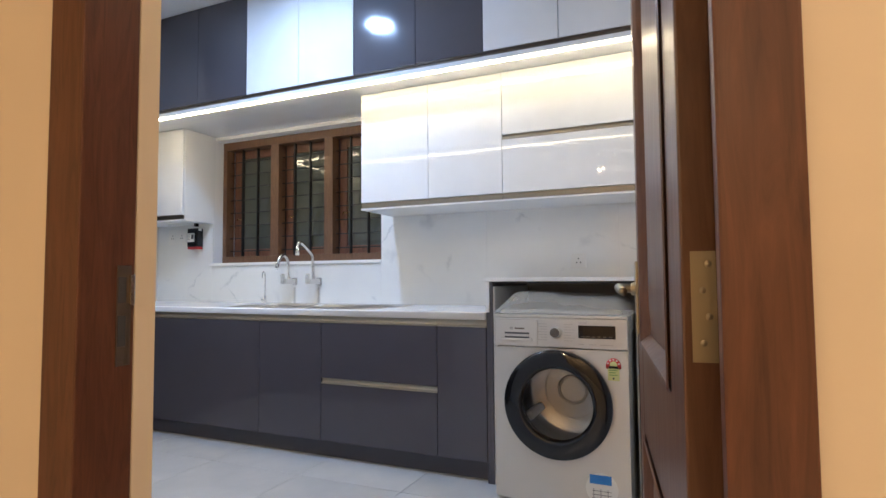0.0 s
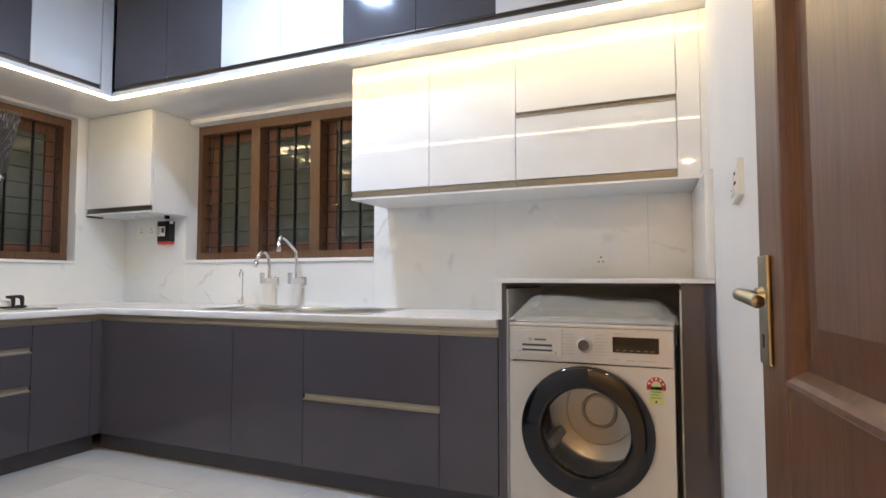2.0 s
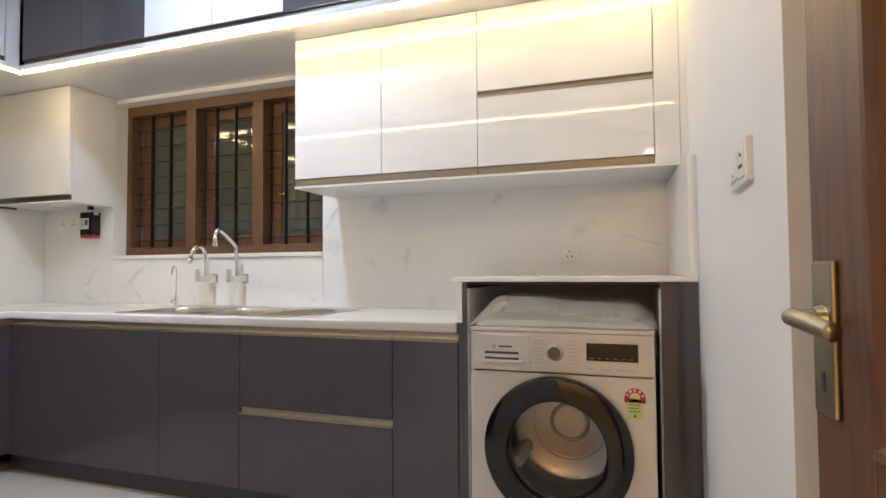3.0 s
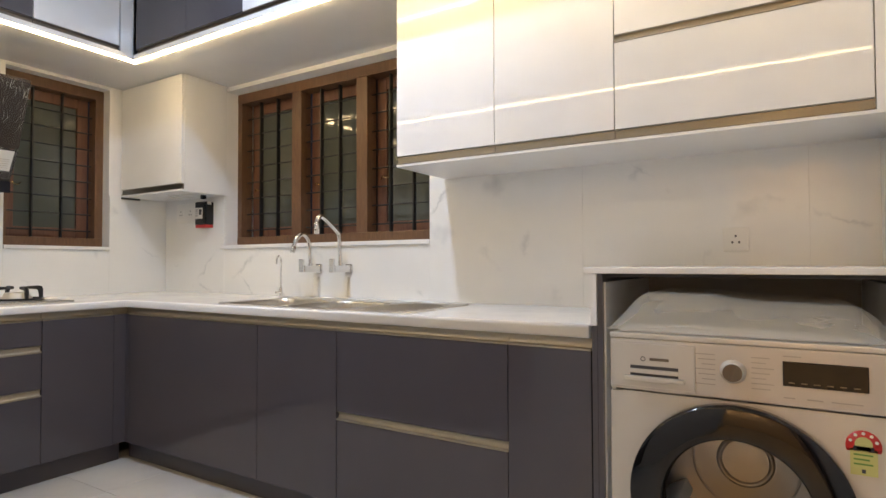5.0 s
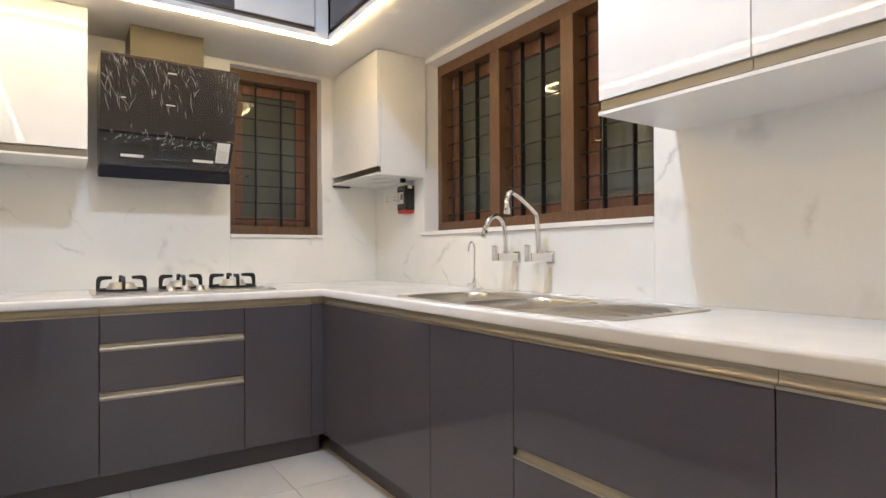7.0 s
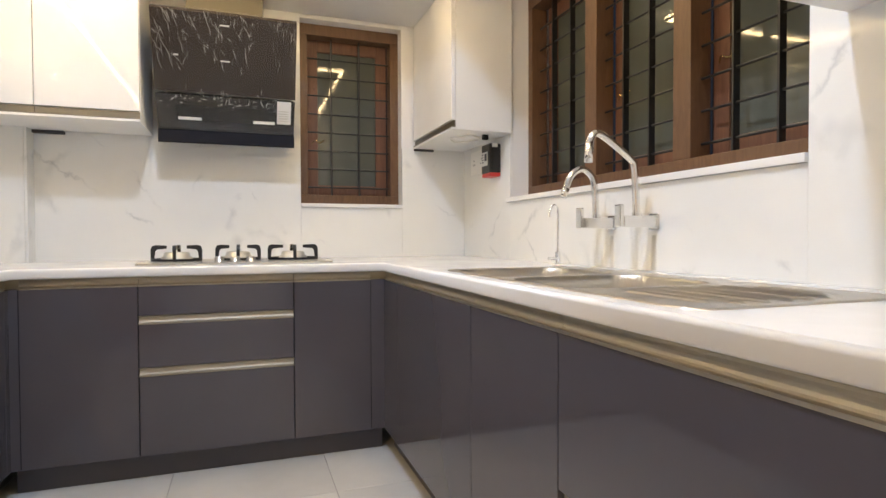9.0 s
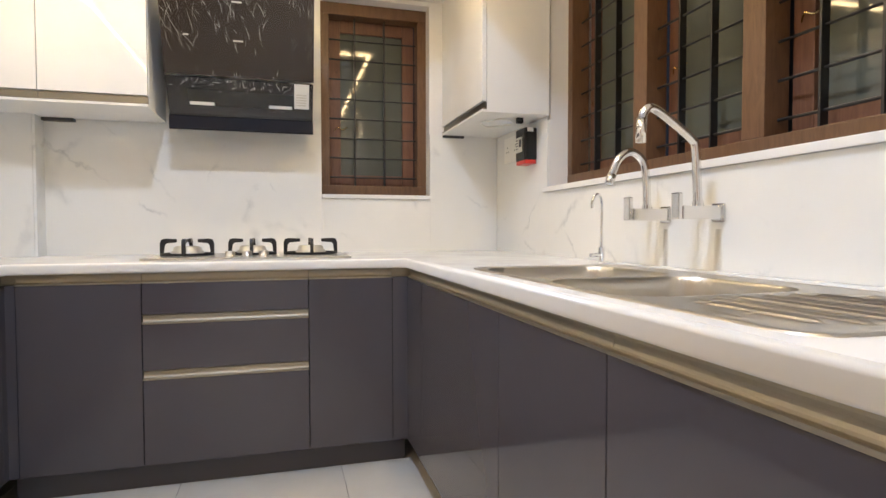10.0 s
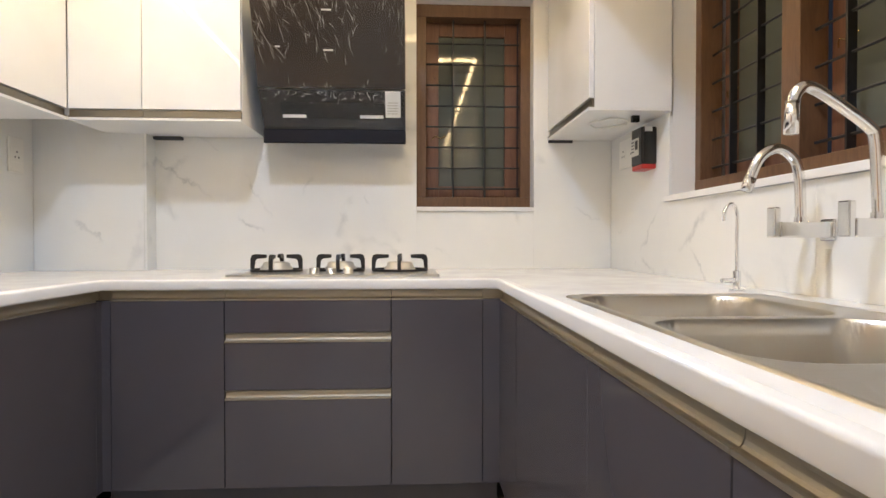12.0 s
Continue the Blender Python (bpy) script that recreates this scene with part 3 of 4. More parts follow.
wall_tap(1.442, "chrome wall-mounted tap with a round swan neck", [(0, -0.070, 0.0), (0, -0.072, 0.06), (0, -0.076, 0.125), (0, -0.090, 0.165), (0, -0.128, 0.188), (0, -0.168, 0.167), (0, -0.190, 0.125), (0, -0.198, 0.100)], 0.4)
wall_tap(1.660, "tall chrome wall-mounted tap with an angled neck", [(0, -0.070, 0.0), (0, -0.074, 0.08), (0, -0.080, 0.168), (0, -0.092, 0.192), (0, -0.142, 0.228), (0, -0.200, 0.263), (0, -0.228, 0.266), (0, -0.245, 0.240), (0, -0.248, 0.190)], 1.0)


def filter_tap():
    t = thing("filter_tap", "slim chrome drinking-water tap on the sink rim", "tap", at=pose(1.262, -0.115, ZC))
    bm = bmesh.new()
    cyl(bm, (0, 0, 0), (0, 0, 0.006), 0.02, seg=24)
    cyl(bm, (0, 0, 0.006), (0, 0, 0.055), 0.010, seg=20)
    part("base", bm, CHROME, t)
    bm = bmesh.new()
    cyl(bm, (0, 0, 0.03), (0.012, -0.048, 0.03), 0.006, seg=14)
    part("lever", bm, CHROME, t)
    smooth(part("spout", tube([(0, 0, 0.05), (0, 0, 0.14), (0, 0, 0.205), (0.003, -0.012, 0.228), (0.008, -0.03, 0.226), (0.012, -0.042, 0.205), (0.012, -0.043, 0.185)], 0.0048, 10), CHROME, t))


filter_tap()
# Brown strips on the tiles below the taps, slightly wider downwards.
for x, w, h in ((1.440, 0.030, 0.115), (1.657, 0.032, 0.112)):
    bm = bmesh.new()
    n = 9
    a, b = [], []
    for k in range(n):
        f = k / (n - 1)
        z = 0.96 - h * f
        wob = 0.0015 * math.sin(9 * f + x * 20)
        a.append(bm.verts.new((x - w / 2 * (0.7 + 0.4 * f) + wob, -0.0012, z)))
        b.append(bm.verts.new((x + w / 2 * (0.7 + 0.4 * f) + wob, -0.0012, z)))
    for k in range(n - 1):
        bm.faces.new((a[k], b[k], b[k + 1], a[k + 1]))
    tagged(mesh_ob("water_stain", bm, STREAK), "soft brown streak on the tiles below the tap", "stain", kind="stuff")


# ---- hob ----
def hob():
    t = thing("gas_hob", "three-burner built-in gas hob with black pan supports", "hob", at=pose(0, 0, ZC))
    part("plate", box(0.13, 0.605, -1.655, -0.868, 0.0, 0.009, 0.003), STEEL, t, "steel hob plate")
    for y, x, r in ((-1.527, 0.36, 0.097), (-1.268, 0.34, 0.092), (-1.022, 0.36, 0.108)):
        b = part("burner", lathe([(0, 0.048), (0.046, 0.048), (0.053, 0.043), (0.056, 0.030), (0.064, 0.026), (0.067, 0.009), (0, 0.009)], pose(x, y, 0), 32), BURNER, t, "pale alloy burner head")
        smooth(b)
        s = part("pan_support", lathe([(r, 0.010), (r + 0.007, 0.010), (r + 0.007, 0.020), (r, 0.020), (r, 0.010)], pose(x, y, 0), 40), IRON, t, "black cast-iron pan support")
        for k in range(4):
            bm = prism([(r - 0.006, 0.010), (r + 0.008, 0.010), (r + 0.008, 0.060), (r + 0.002, 0.076), (r - 0.012, 0.080), (r * 0.42, 0.078), (r * 0.42, 0.064), (r - 0.016, 0.062), (r - 0.008, 0.052)], "y", -0.007, 0.007)
            bmesh.ops.bevel(bm, geom=bm.edges[:], offset=0.0018, segments=1, affect="EDGES")
            part("arm", place(bm, pose(x, y, 0, 0, 0, 90 * k)), IRON, s)
    for k in range(3):
        y = -1.342 + 0.064 * k
        smooth(part("knob", lathe([(0, 0.032), (0.017, 0.032), (0.019, 0.028), (0.020, 0.012), (0.025, 0.009), (0, 0.009)], pose(0.545, y, 0), 28), STEEL, t, "small silver control knob"))


hob()


# ---- hood ----
def hood():
    y0, y1 = -1.616, -1.000
    t = thing("cooker_hood", "black glass angled cooker hood still in wrinkled plastic wrap", "cooker hood")
    part("upper_panel", prism([(0.02, 1.96), (0.415, 1.965), (0.425, 1.95), (0.300, 1.625), (0.285, 1.63), (0.02, 1.70)], "y", y0, y1), FILMGLASS, t, "tilted black glass panel")
    part("lower_panel", prism([(0.02, 1.69), (0.290, 1.618), (0.300, 1.612), (0.208, 1.468), (0.02, 1.462)], "y", y0 + 0.002, y1 - 0.002), HOODGREY, t, "dark hazy lower intake panel")
    part("intake", prism([(0.234, 1.512), (0.272, 1.572), (0.2765, 1.570), (0.2385, 1.510)], "y", y0 + 0.085, y1 - 0.085), BLACKGLASS, t, "glossy black intake slot")
    part("oil_tray", prism([(0.03, 1.447), (0.205, 1.407), (0.212, 1.412), (0.212, 1.466), (0.03, 1.461)], "y", y0, y1), NAVY, t, "dark blue-black lower lip")
    part("chimney", box(0.0, 0.27, -1.485, -1.145, 1.955, SOFF - 0.001, 0.002), CHIMNEY, t, "beige metal chimney cover")
    def tag(ya, yb, s, w, name, mat, lab):
        # on the lower front, s metres up from its foot
        d = Vector((0.092, 0, 0.144)).normalized()
        nrm = Vector((d.z, 0, -d.x))
        o = Vector((0.208, 0, 1.468)) + nrm * 0.0075
        bm = bmesh.new()
        q = [bm.verts.new(o + d * k + Vector((0, y, 0))) for y, k in ((ya, s), (yb, s), (yb, s + w), (ya, s + w))]
        bm.faces.new(q)
        out = bmesh.ops.extrude_face_region(bm, geom=bm.faces[:])
        bmesh.ops.translate(bm, verts=[g for g in out["geom"] if isinstance(g, bmesh.types.BMVert)], vec=nrm * 0.001)
        part(name, bm, mat, t, lab)
    tag(-1.525, -1.425, 0.055, 0.014, "sticker", LABEL, "small white sticker strip")
    tag(-1.195, -1.095, 0.055, 0.014, "sticker", LABEL, "small white sticker strip")
    tag(-1.085, -1.020, 0.060, 0.115, "tag_label", LABEL, "hanging white paper label")
    for k in range(5):
        tag(-1.076, -1.032, 0.075 + 0.012 * k, 0.004, "print_line", PROFILE, "")
    # badge and switches on the glass
    for ya, yb, z in ((-1.335, -1.295, 1.762), (-1.53, -1.51, 1.772), (-1.335, -1.295, 1.905)):
        x = 0.300 + (z - 1.625) * (0.125 / 0.325) + 0.001
        part("badge", prism([(x, z), (x + 0.0025, z + 0.006), (x + 0.0040, z + 0.0054), (x + 0.0018, z - 0.0006)], "y", ya, yb), SILVER, t)
    # clinging wrap, a thin crumpled sheet just off the glass
    bm = bmesh.new()
    nu, nv = 70, 60
    rows = []
    for j in range(nv + 1):
        f = j / nv
        z = 1.475 + 0.49 * f
        x = (0.212 + (z - 1.475) * 0.088 / 0.140) if z < 1.615 else (0.300 + (z - 1.615) * 0.125 / 0.335)
        row = []
        for i in range(nu + 1):
            y = y0 + 0.004 + (y1 - y0 - 0.008) * i / nu
            h = noise.fractal(Vector((y * 9, z * 5, 1.3)), 0.8, 2.1, 5)
            h2 = abs(noise.noise(Vector((y * 7 + z * 9, z * 12 - y * 4, 4.0))))
            row.append(bm.verts.new((x + 0.008 + 0.0012 * h + 0.0016 * (1 - min(1, h2 * 6)), y, z)))
        rows.append(row)
    for a, b in zip(rows, rows[1:]):
        for i in range(nu):
            bm.faces.new((a[i], a[i + 1], b[i + 1], b[i]))
    wrap = part("plastic_wrap", bm, WRAP, t, "clear wrinkled plastic wrap")
    rng = random.Random(5)
    creases = bmesh.new()
    def front(z):
        return ((0.212 + (z - 1.475) * 0.088 / 0.140) if z < 1.615 else (0.300 + (z - 1.615) * 0.125 / 0.335)) + 0.011
    for k in range(230):
        kind = k % 6
        if kind < 2:      # long slanting streaks on the glass
            z, y = rng.uniform(1.70, 1.93), y0 + 0.02 + 0.42 * rng.random() ** 1.6
            ang, ln, w, bend = rng.gauss(1.85, 0.18), rng.uniform(0.015, 0.08), rng.uniform(0.0003, 0.0007), rng.uniform(-6, 6)
        elif kind < 4:    # scuffs along the break
            z, y = 1.60 + abs(rng.gauss(0, 0.018)) * rng.choice((-1.2, 0.7)), rng.uniform(y0 + 0.03, y1 - 0.08)
            ang, ln, w, bend = rng.uniform(0, 3.1), rng.uniform(0.006, 0.030), rng.uniform(0.0004, 0.0011), rng.uniform(-9, 9)
        elif kind < 5:    # fringe under the upper edge
            z, y = rng.uniform(1.905, 1.935), rng.uniform(y0 + 0.01, y1 - 0.01)
            ang, ln, w, bend = rng.gauss(1.6, 0.15), rng.uniform(0.006, 0.026), rng.uniform(0.0002, 0.0006), rng.uniform(-3, 3)
        else:             # loose fold at the far upper edge
            z, y = rng.uniform(1.70, 1.93), y1 - 0.01 - 0.10 * rng.random() ** 2
            ang, ln, w, bend = rng.gauss(1.2, 0.3), rng.uniform(0.01, 0.05), rng.uniform(0.00015, 0.0004), rng.uniform(-6, 6)
        prev = None
        for q in range(7):
            f = q / 6
            a = ang + bend * 0.08 * f
            yy, zz = y + ln * f * math.cos(a), z + ln * f * math.sin(a)
            if not (y0 < yy < y1 and 1.48 < zz < 1.95):
                break
            ww = w * math.sin(math.pi * (0.1 + 0.8 * f))
            pair = (creases.verts.new((front(zz), yy - ww * math.sin(a), zz + ww * math.cos(a))), creases.verts.new((front(zz) + 0.001, yy + ww * math.sin(a), zz - ww * math.cos(a))))
            if prev:
                creases.faces.new((prev[0], prev[1], pair[1], pair[0]))
            prev = pair
    tagged(part("crease", creases, CREASE, wrap, "bright creases of the plastic film"), kind="stuff")


hood()


# ---- wall cabinets ----
def wall_unit(name, run, x0, x1, depth, z0, doors, label, group="wall cabinets", flap=None):
    """Local y runs from the door face back to the wall; doors are seams along local x."""
    t = thing(name, label, "cabinet", group, run)
    zt = SOFF - 0.002
    part("body", boxes((x0, x1, 0.021, depth, z0 + 0.0105, zt), (x0, x1, -0.001, depth, z0, z0 + 0.010)), WHITE_MATT, t, "white carcass")
    for a, b in zip(doors, doors[1:]):
        if flap and a == flap[0]:
            part("door", box(a + 0.0015, b - 0.0015, 0, 0.019, z0 + 0.045, flap[1] - 0.024, 0.0015), WHITE, t)
            part("handle_profile", gola(a + 0.001, b - 0.001, flap[1] - 0.020, flap[1]), PROFILE, t, "champagne aluminium handle profile")
            part("door", box(a + 0.0015, b - 0.0015, 0, 0.019, flap[1] + 0.003, zt - 0.002, 0.0015), WHITE, t)
        else:
            part("door", box(a + 0.0015, b - 0.0015, 0, 0.019, z0 + 0.045, zt - 0.002, 0.0015), WHITE, t)
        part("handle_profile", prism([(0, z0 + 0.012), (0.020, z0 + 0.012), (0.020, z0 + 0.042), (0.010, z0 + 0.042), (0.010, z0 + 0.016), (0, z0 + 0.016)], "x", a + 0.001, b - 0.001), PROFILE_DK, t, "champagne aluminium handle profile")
    return t


RW_SINK, RW_CORNER = pose(0, -0.394, 0), pose(0, -0.314, 0)
RW_HOB, RW_SOUTH = pose(0.374, 0, 0, 0, 0, 90), pose(0, -2.345, 0, 0, 0, 180)
u = wall_unit("wall_cabinet", RW_SINK, 2.262, 3.976, 0.394, 1.440, [2.262, 2.722, 3.176, 3.884], "glossy white wall cabinet with flap door over the washing machine", flap=(3.176, 1.806))
part("filler", box(3.8855, 3.976, 0.0, 0.019, 1.4505, SOFF - 0.004, 0.0015), WHITE, u, "white end filler")
tagged(mesh_ob("filler_panel", box(3.977, EAST - 0.0005, -0.39, -0.37, 1.44, SOFF - 0.002), WHITE), "white scribe strip against the side wall", "filler panel")
wall_unit("wall_cabinet", RW_CORNER, 0.002, 0.640, 0.314, 1.466, [0.002, 0.640], "glossy white corner wall cabinet beside the sink window")
wall_unit("wall_cabinet", RW_HOB, -2.344, -1.664, 0.362, 1.464, [-2.344, -2.055, -1.664], "glossy white wall cabinet beside the hood")
wall_unit("wall_cabinet", RW_SOUTH, -2.13, -0.375, 0.322, 1.464, [-2.13, -1.69, -1.25, -0.81, -0.375], "glossy white wall cabinet in the third run")
tagged(mesh_ob("cover_plate", box(0.002, 0.035, -2.166, -2.04, 1.450, 1.4635, 0.001), INK), "dark strip plate under the wall cabinet", "plate")
tagged(mesh_ob("cover_plate", box(0.001, 0.018, -0.312, -0.195, 1.454, 1.4655, 0.001), INK), "dark strip plate under the corner cabinet", "plate")
smooth(tagged(mesh_ob("cable_coil", tube([(0.44 + 0.085 * math.cos(a), -0.17 + 0.075 * math.sin(a), 1.461 - 0.004 * (a % 2)) for a in (k * 0.5 for k in range(14))], 0.004, 8), PLATE), "white cable looped under the corner cabinet", "cable"))
tagged(mesh_ob("cable_clip", box(0.545, 0.565, -0.12, -0.09, 1.44, 1.4655, 0.003), BLACKPLAST), "small black clip under the corner cabinet", "clip")


# ---- loft cupboards ----
def loft_unit(run, x0, x1, seam, mat, label, depth):
    t = thing("loft_cabinet", label, "cabinet", "loft cabinets", run)
    part("body", box(x0 + 0.001, x1 - 0.001, 0.021, depth, SOFF + 0.022, CEIL - 0.004), CARCASS, t, "dark carcass")
    for a, b in ((x0, seam), (seam, x1)):
        part("door", box(a + 0.0015, b - 0.0015, 0, 0.019, SOFF + 0.050, CEIL - 0.006, 0.0015), mat, t)
        part("handle_profile", prism([(0.010, SOFF + 0.024), (0.018, SOFF + 0.024), (0.018, SOFF + 0.047), (0, SOFF + 0.047), (0, SOFF + 0.043), (0.010, SOFF + 0.043)], "x", a + 0.002, b - 0.002), BRONZE, t, "slim dark bronze profile")


RL_SINK, RL_HOB, RL_SOUTH = pose(0, LOFT_Y, 0), pose(LOFT_X, 0, 0, 0, 0, 90), pose(0, LOFT_S, 0, 0, 0, 180)
DARK, PALE = "glossy dark grey loft cupboard above the led strip", "glossy white loft cupboard above the led strip"
loft_unit(RL_SINK, 0.635, 1.512, 1.08, LOFT_GREY, DARK, 0.58)
loft_unit(RL_SINK, 1.512, 2.330, 1.93, WHITE, PALE, 0.58)
loft_unit(RL_SINK, 2.330, 3.140, 2.74, LOFT_GREY, DARK, 0.58)
loft_unit(RL_SINK, 3.140, EAST - 0.002, 3.54, WHITE, PALE, 0.58)
loft_unit(RL_HOB, -1.07, -0.66, -0.665, WHITE, PALE, 0.60)
loft_unit(RL_HOB, -1.58, -1.07, -1.32, LOFT_GREY, DARK, 0.60)
loft_unit(RL_HOB, -2.06, -1.58, -1.82, WHITE, PALE, 0.60)
loft_unit(RL_SOUTH, -1.50, -0.62, -1.06, LOFT_GREY, DARK, 0.56)
loft_unit(RL_SOUTH, -2.37, -1.50, -1.93, WHITE, PALE, 0.56)
loft_unit(RL_SOUTH, -3.24, -2.37, -2.80, LOFT_GREY, DARK, 0.56)
loft_unit(RL_SOUTH, -LEND, -3.24, -3.70, WHITE, PALE, 0.56)
tagged(mesh_ob("filler_panel", box(LOFT_X - 0.02, LOFT_X - 0.001, -0.658, LOFT_Y - 0.001, SOFF + 0.022, CEIL - 0.004), WHITE), "white corner filler of the loft cupboards", "filler panel")


# ---- washing machine and its niche ----
def niche():
    t = thing("machine_niche", "raised white stone top on dark panels round the washing machine", "niche")
    part("top", box(3.146, EAST - 0.001, -0.664, -0.0005, 1.000, 1.018, 0.003), QUARTZ, t, "thin white stone top")
    part("side_panel", box(3.1845, 3.200, -0.652, -0.002, 0, 0.999), GREY, t, "dark grey side panel")
    part("lining", box(3.8805, 3.8875, -0.640, -0.016, 0, 0.974), WHITE_MATT, t, "pale inner lining")
    part("lining", box(3.2005, 3.206, -0.640, -0.016, 0, 0.974), WHITE_MATT, t, "pale inner lining")
    part("side_panel", box(3.888, EAST - 0.001, -0.652, -0.002, 0, 0.999, 0.001), GREY, t, "dark grey side panel")
    part("cheek", box(3.166, 3.184, -0.66, -0.0005, 0.8455, 0.999), QUARTZ, t, "white stone cheek beside the worktop")
    part("cheek_low", box(3.1675, 3.184, -0.652, -0.002, 0, 0.845), GREY, t, "dark grey lower cheek")
    # Dark strip draws the band of shade below the stone top.
    part("top_rail", box(3.207, 3.878, -0.640, -0.622, 0.990, 0.999), CARCASS, t, "dark strip standing for the shade under the top")
    part("back", box(3.207, 3.878, -0.0155, -0.002, 0, 0.999), principled("grey_brown_board", (0.36, 0.33, 0.28), 0.6), t, "dull grey-brown back of the niche")


niche()


def washing_machine():
    X0, X1, Y0, Y1, H = 3.264, 3.861, -0.812, -0.262, 0.845
    cx, cz = 3.556, 0.456
    t = thing("washing_machine", "silver front-loading washing machine with black door ring", "washing machine")
    part("body", boxes((X0, X0 + 0.012, Y0 + 0.011, Y1, 0.012, H - 0.0125), (X1 - 0.012, X1, Y0 + 0.011, Y1, 0.012, H - 0.0125), (X0 + 0.0125, X1 - 0.0125, Y1 - 0.012, Y1, 0.012, H - 0.0125),
                       (X0, X1, Y0 + 0.011, Y1, H - 0.012, H), (X0 + 0.0125, X1 - 0.0125, Y0 + 0.011, Y1 - 0.0125, 0.012, 0.024)), SILVER, t, "silver painted casing")
    for x in (X0 + 0.05, X1 - 0.05):
        for y in (Y0 + 0.06, Y1 - 0.06):
            bm = bmesh.new()
            cyl(bm, (x, y, 0), (x, y, 0.014), 0.02, seg=16)
            part("foot", bm, BLACKPLAST, t)
    # front sheet below the control panel, with the hole for the drum
    bm = bmesh.new()
    n, r = 64, 0.205
    hole, rim = [], []
    za, zb = 0.014, 0.700
    for k in range(n):
        a = 2 * math.pi * k / n
        c, s = math.cos(a), math.sin(a)
        hole.append(bm.verts.new((cx + r * c, Y0, cz + r * s)))
        f = min(((X1 - cx) / c if c > 1e-6 else 9), ((X0 - cx) / c if c < -1e-6 else 9), ((zb - cz) / s if s > 1e-6 else 9), ((za - cz) / s if s < -1e-6 else 9))
        rim.append(bm.verts.new((cx + f * c, Y0, cz + f * s)))
    for k in range(n):
        j = (k + 1) % n
        bm.faces.new((hole[k], hole[j], rim[j], rim[k]))
    out = bmesh.ops.extrude_face_region(bm, geom=bm.faces[:])
    bmesh.ops.translate(bm, verts=[g for g in out["geom"] if isinstance(g, bmesh.types.BMVert)], vec=(0, 0.010, 0))
    part("front_panel", bm, SILVER, t, "silver front sheet")
    part("control_panel", box(X0, X1, Y0 - 0.003, Y0 + 0.012, 0.704, H - 0.010, 0.004), SILVER_DK, t, "silver control panel")
    part("top_edge", box(X0 - 0.001, X1 + 0.001, Y0 - 0.004, Y0 + 0.02, H - 0.009, H + 0.004, 0.003), SILVER, t)
    d = part("detergent_drawer", box(X0 + 0.006, X0 + 0.207, Y0 - 0.006, Y0, 0.712, 0.826, 0.003), SILVER, t, "silver detergent drawer")
    part("grip", box(X0 + 0.052, X0 + 0.168, Y0 - 0.0075, Y0 - 0.004, 0.742, 0.768, 0.001), INK, d, "dark grip recess")
    part("grip_bar", box(X0 + 0.0515, X0 + 0.1685, Y0 - 0.010, Y0 - 0.006, 0.749, 0.760, 0.001), SILVER, d)
    part("grip_shelf", box(X0 + 0.036, X0 + 0.184, Y0 - 0.017, Y0 - 0.006, 0.730, 0.742, 0.003), SILVER, d)
    part("badge", box(X0 + 0.100, X0 + 0.146, Y0 - 0.0072, Y0 - 0.0055, 0.782, 0.789), BRONZE, d, "small dark name badge")
    part("emblem", lathe([(0.006, 0), (0.0045, 0), (0.0045, 0.0015), (0.006, 0.0015), (0.006, 0)], pose(X0 + 0.084, Y0 - 0.006, 0.7855, 90), 20), INK, d)
    k = part("programme_knob", lathe([(0, 0.022), (0.021, 0.022), (0.024, 0.018), (0.025, 0.004), (0.0285, 0.002), (0.0285, 0), (0, 0)], pose(3.553, Y0 - 0.003, 0.772, 90), 40), SILVER, t, "silver programme dial")
    smooth(k)
    part("knob_face", lathe([(0, 0.0235), (0.0205, 0.0235), (0.0212, 0.0215), (0, 0.0215)], pose(3.553, Y0 - 0.003, 0.772, 90), 32), DIAL, k, "dark chrome dial face")
    part("knob_bar", place(box(-0.003, 0.003, -0.018, 0.018, 0.0235, 0.027, 0.001), pose(3.553, Y0 - 0.003, 0.772, 90, 25, 0)), DIAL, k)
    for side in (-1, 1):
        for j in range(7):
            x = 3.553 + side * 0.038
            w = 0.030 + 0.008 * ((j * 5 + side) % 3)
            part("programme_text", box(x if side > 0 else x - w, x + w if side > 0 else x, Y0 - 0.0042, Y0 - 0.0025, 0.808 - 0.012 * j, 0.8098 - 0.012 * j), PRINT, t)
    s = part("display", box(3.654, 3.812, Y0 - 0.0055, Y0 - 0.002, 0.750, 0.806, 0.002), BLACKGLASS, t, "black glass display")
    for j in range(6):
        part("touch_mark", box(3.665 + 0.024 * j, 3.677 + 0.024 * j, Y0 - 0.0062, Y0 - 0.0052, 0.757, 0.7595), PROFILE_DK, s)
    for j, w in enumerate((0.022, 0.03, 0.056)):
        part("panel_text", box(3.655 + 0.045 * j, 3.655 + 0.045 * j + w, Y0 - 0.0042, Y0 - 0.0025, 0.722, 0.7245), PRINT, t)
    part("panel_text", box(3.655, 3.69, Y0 - 0.0042, Y0 - 0.0025, 0.816, 0.8185), PRINT, t)
    # door
    m = pose(cx, Y0, cz, 90)
    door = part("door", lathe([(0.156, 0.006), (0.160, 0.030), (0.164, 0.034), (0.172, 0.035), (0.232, 0.0325), (0.238, 0.0295), (0.240, 0.024), (0.240, 0.002), (0.156, 0.002), (0.156, 0.006)], m, 72), BLACKGLASS, t, "round black glass door ring")
    smooth(door)
    smooth(part("silver_ring", lathe([(0.2405, 0.001), (0.2405, 0.021), (0.246, 0.020), (0.252, 0.006), (0.252, 0.001), (0.2405, 0.001)], m, 72), SILVER, door, "silver outer ring"))
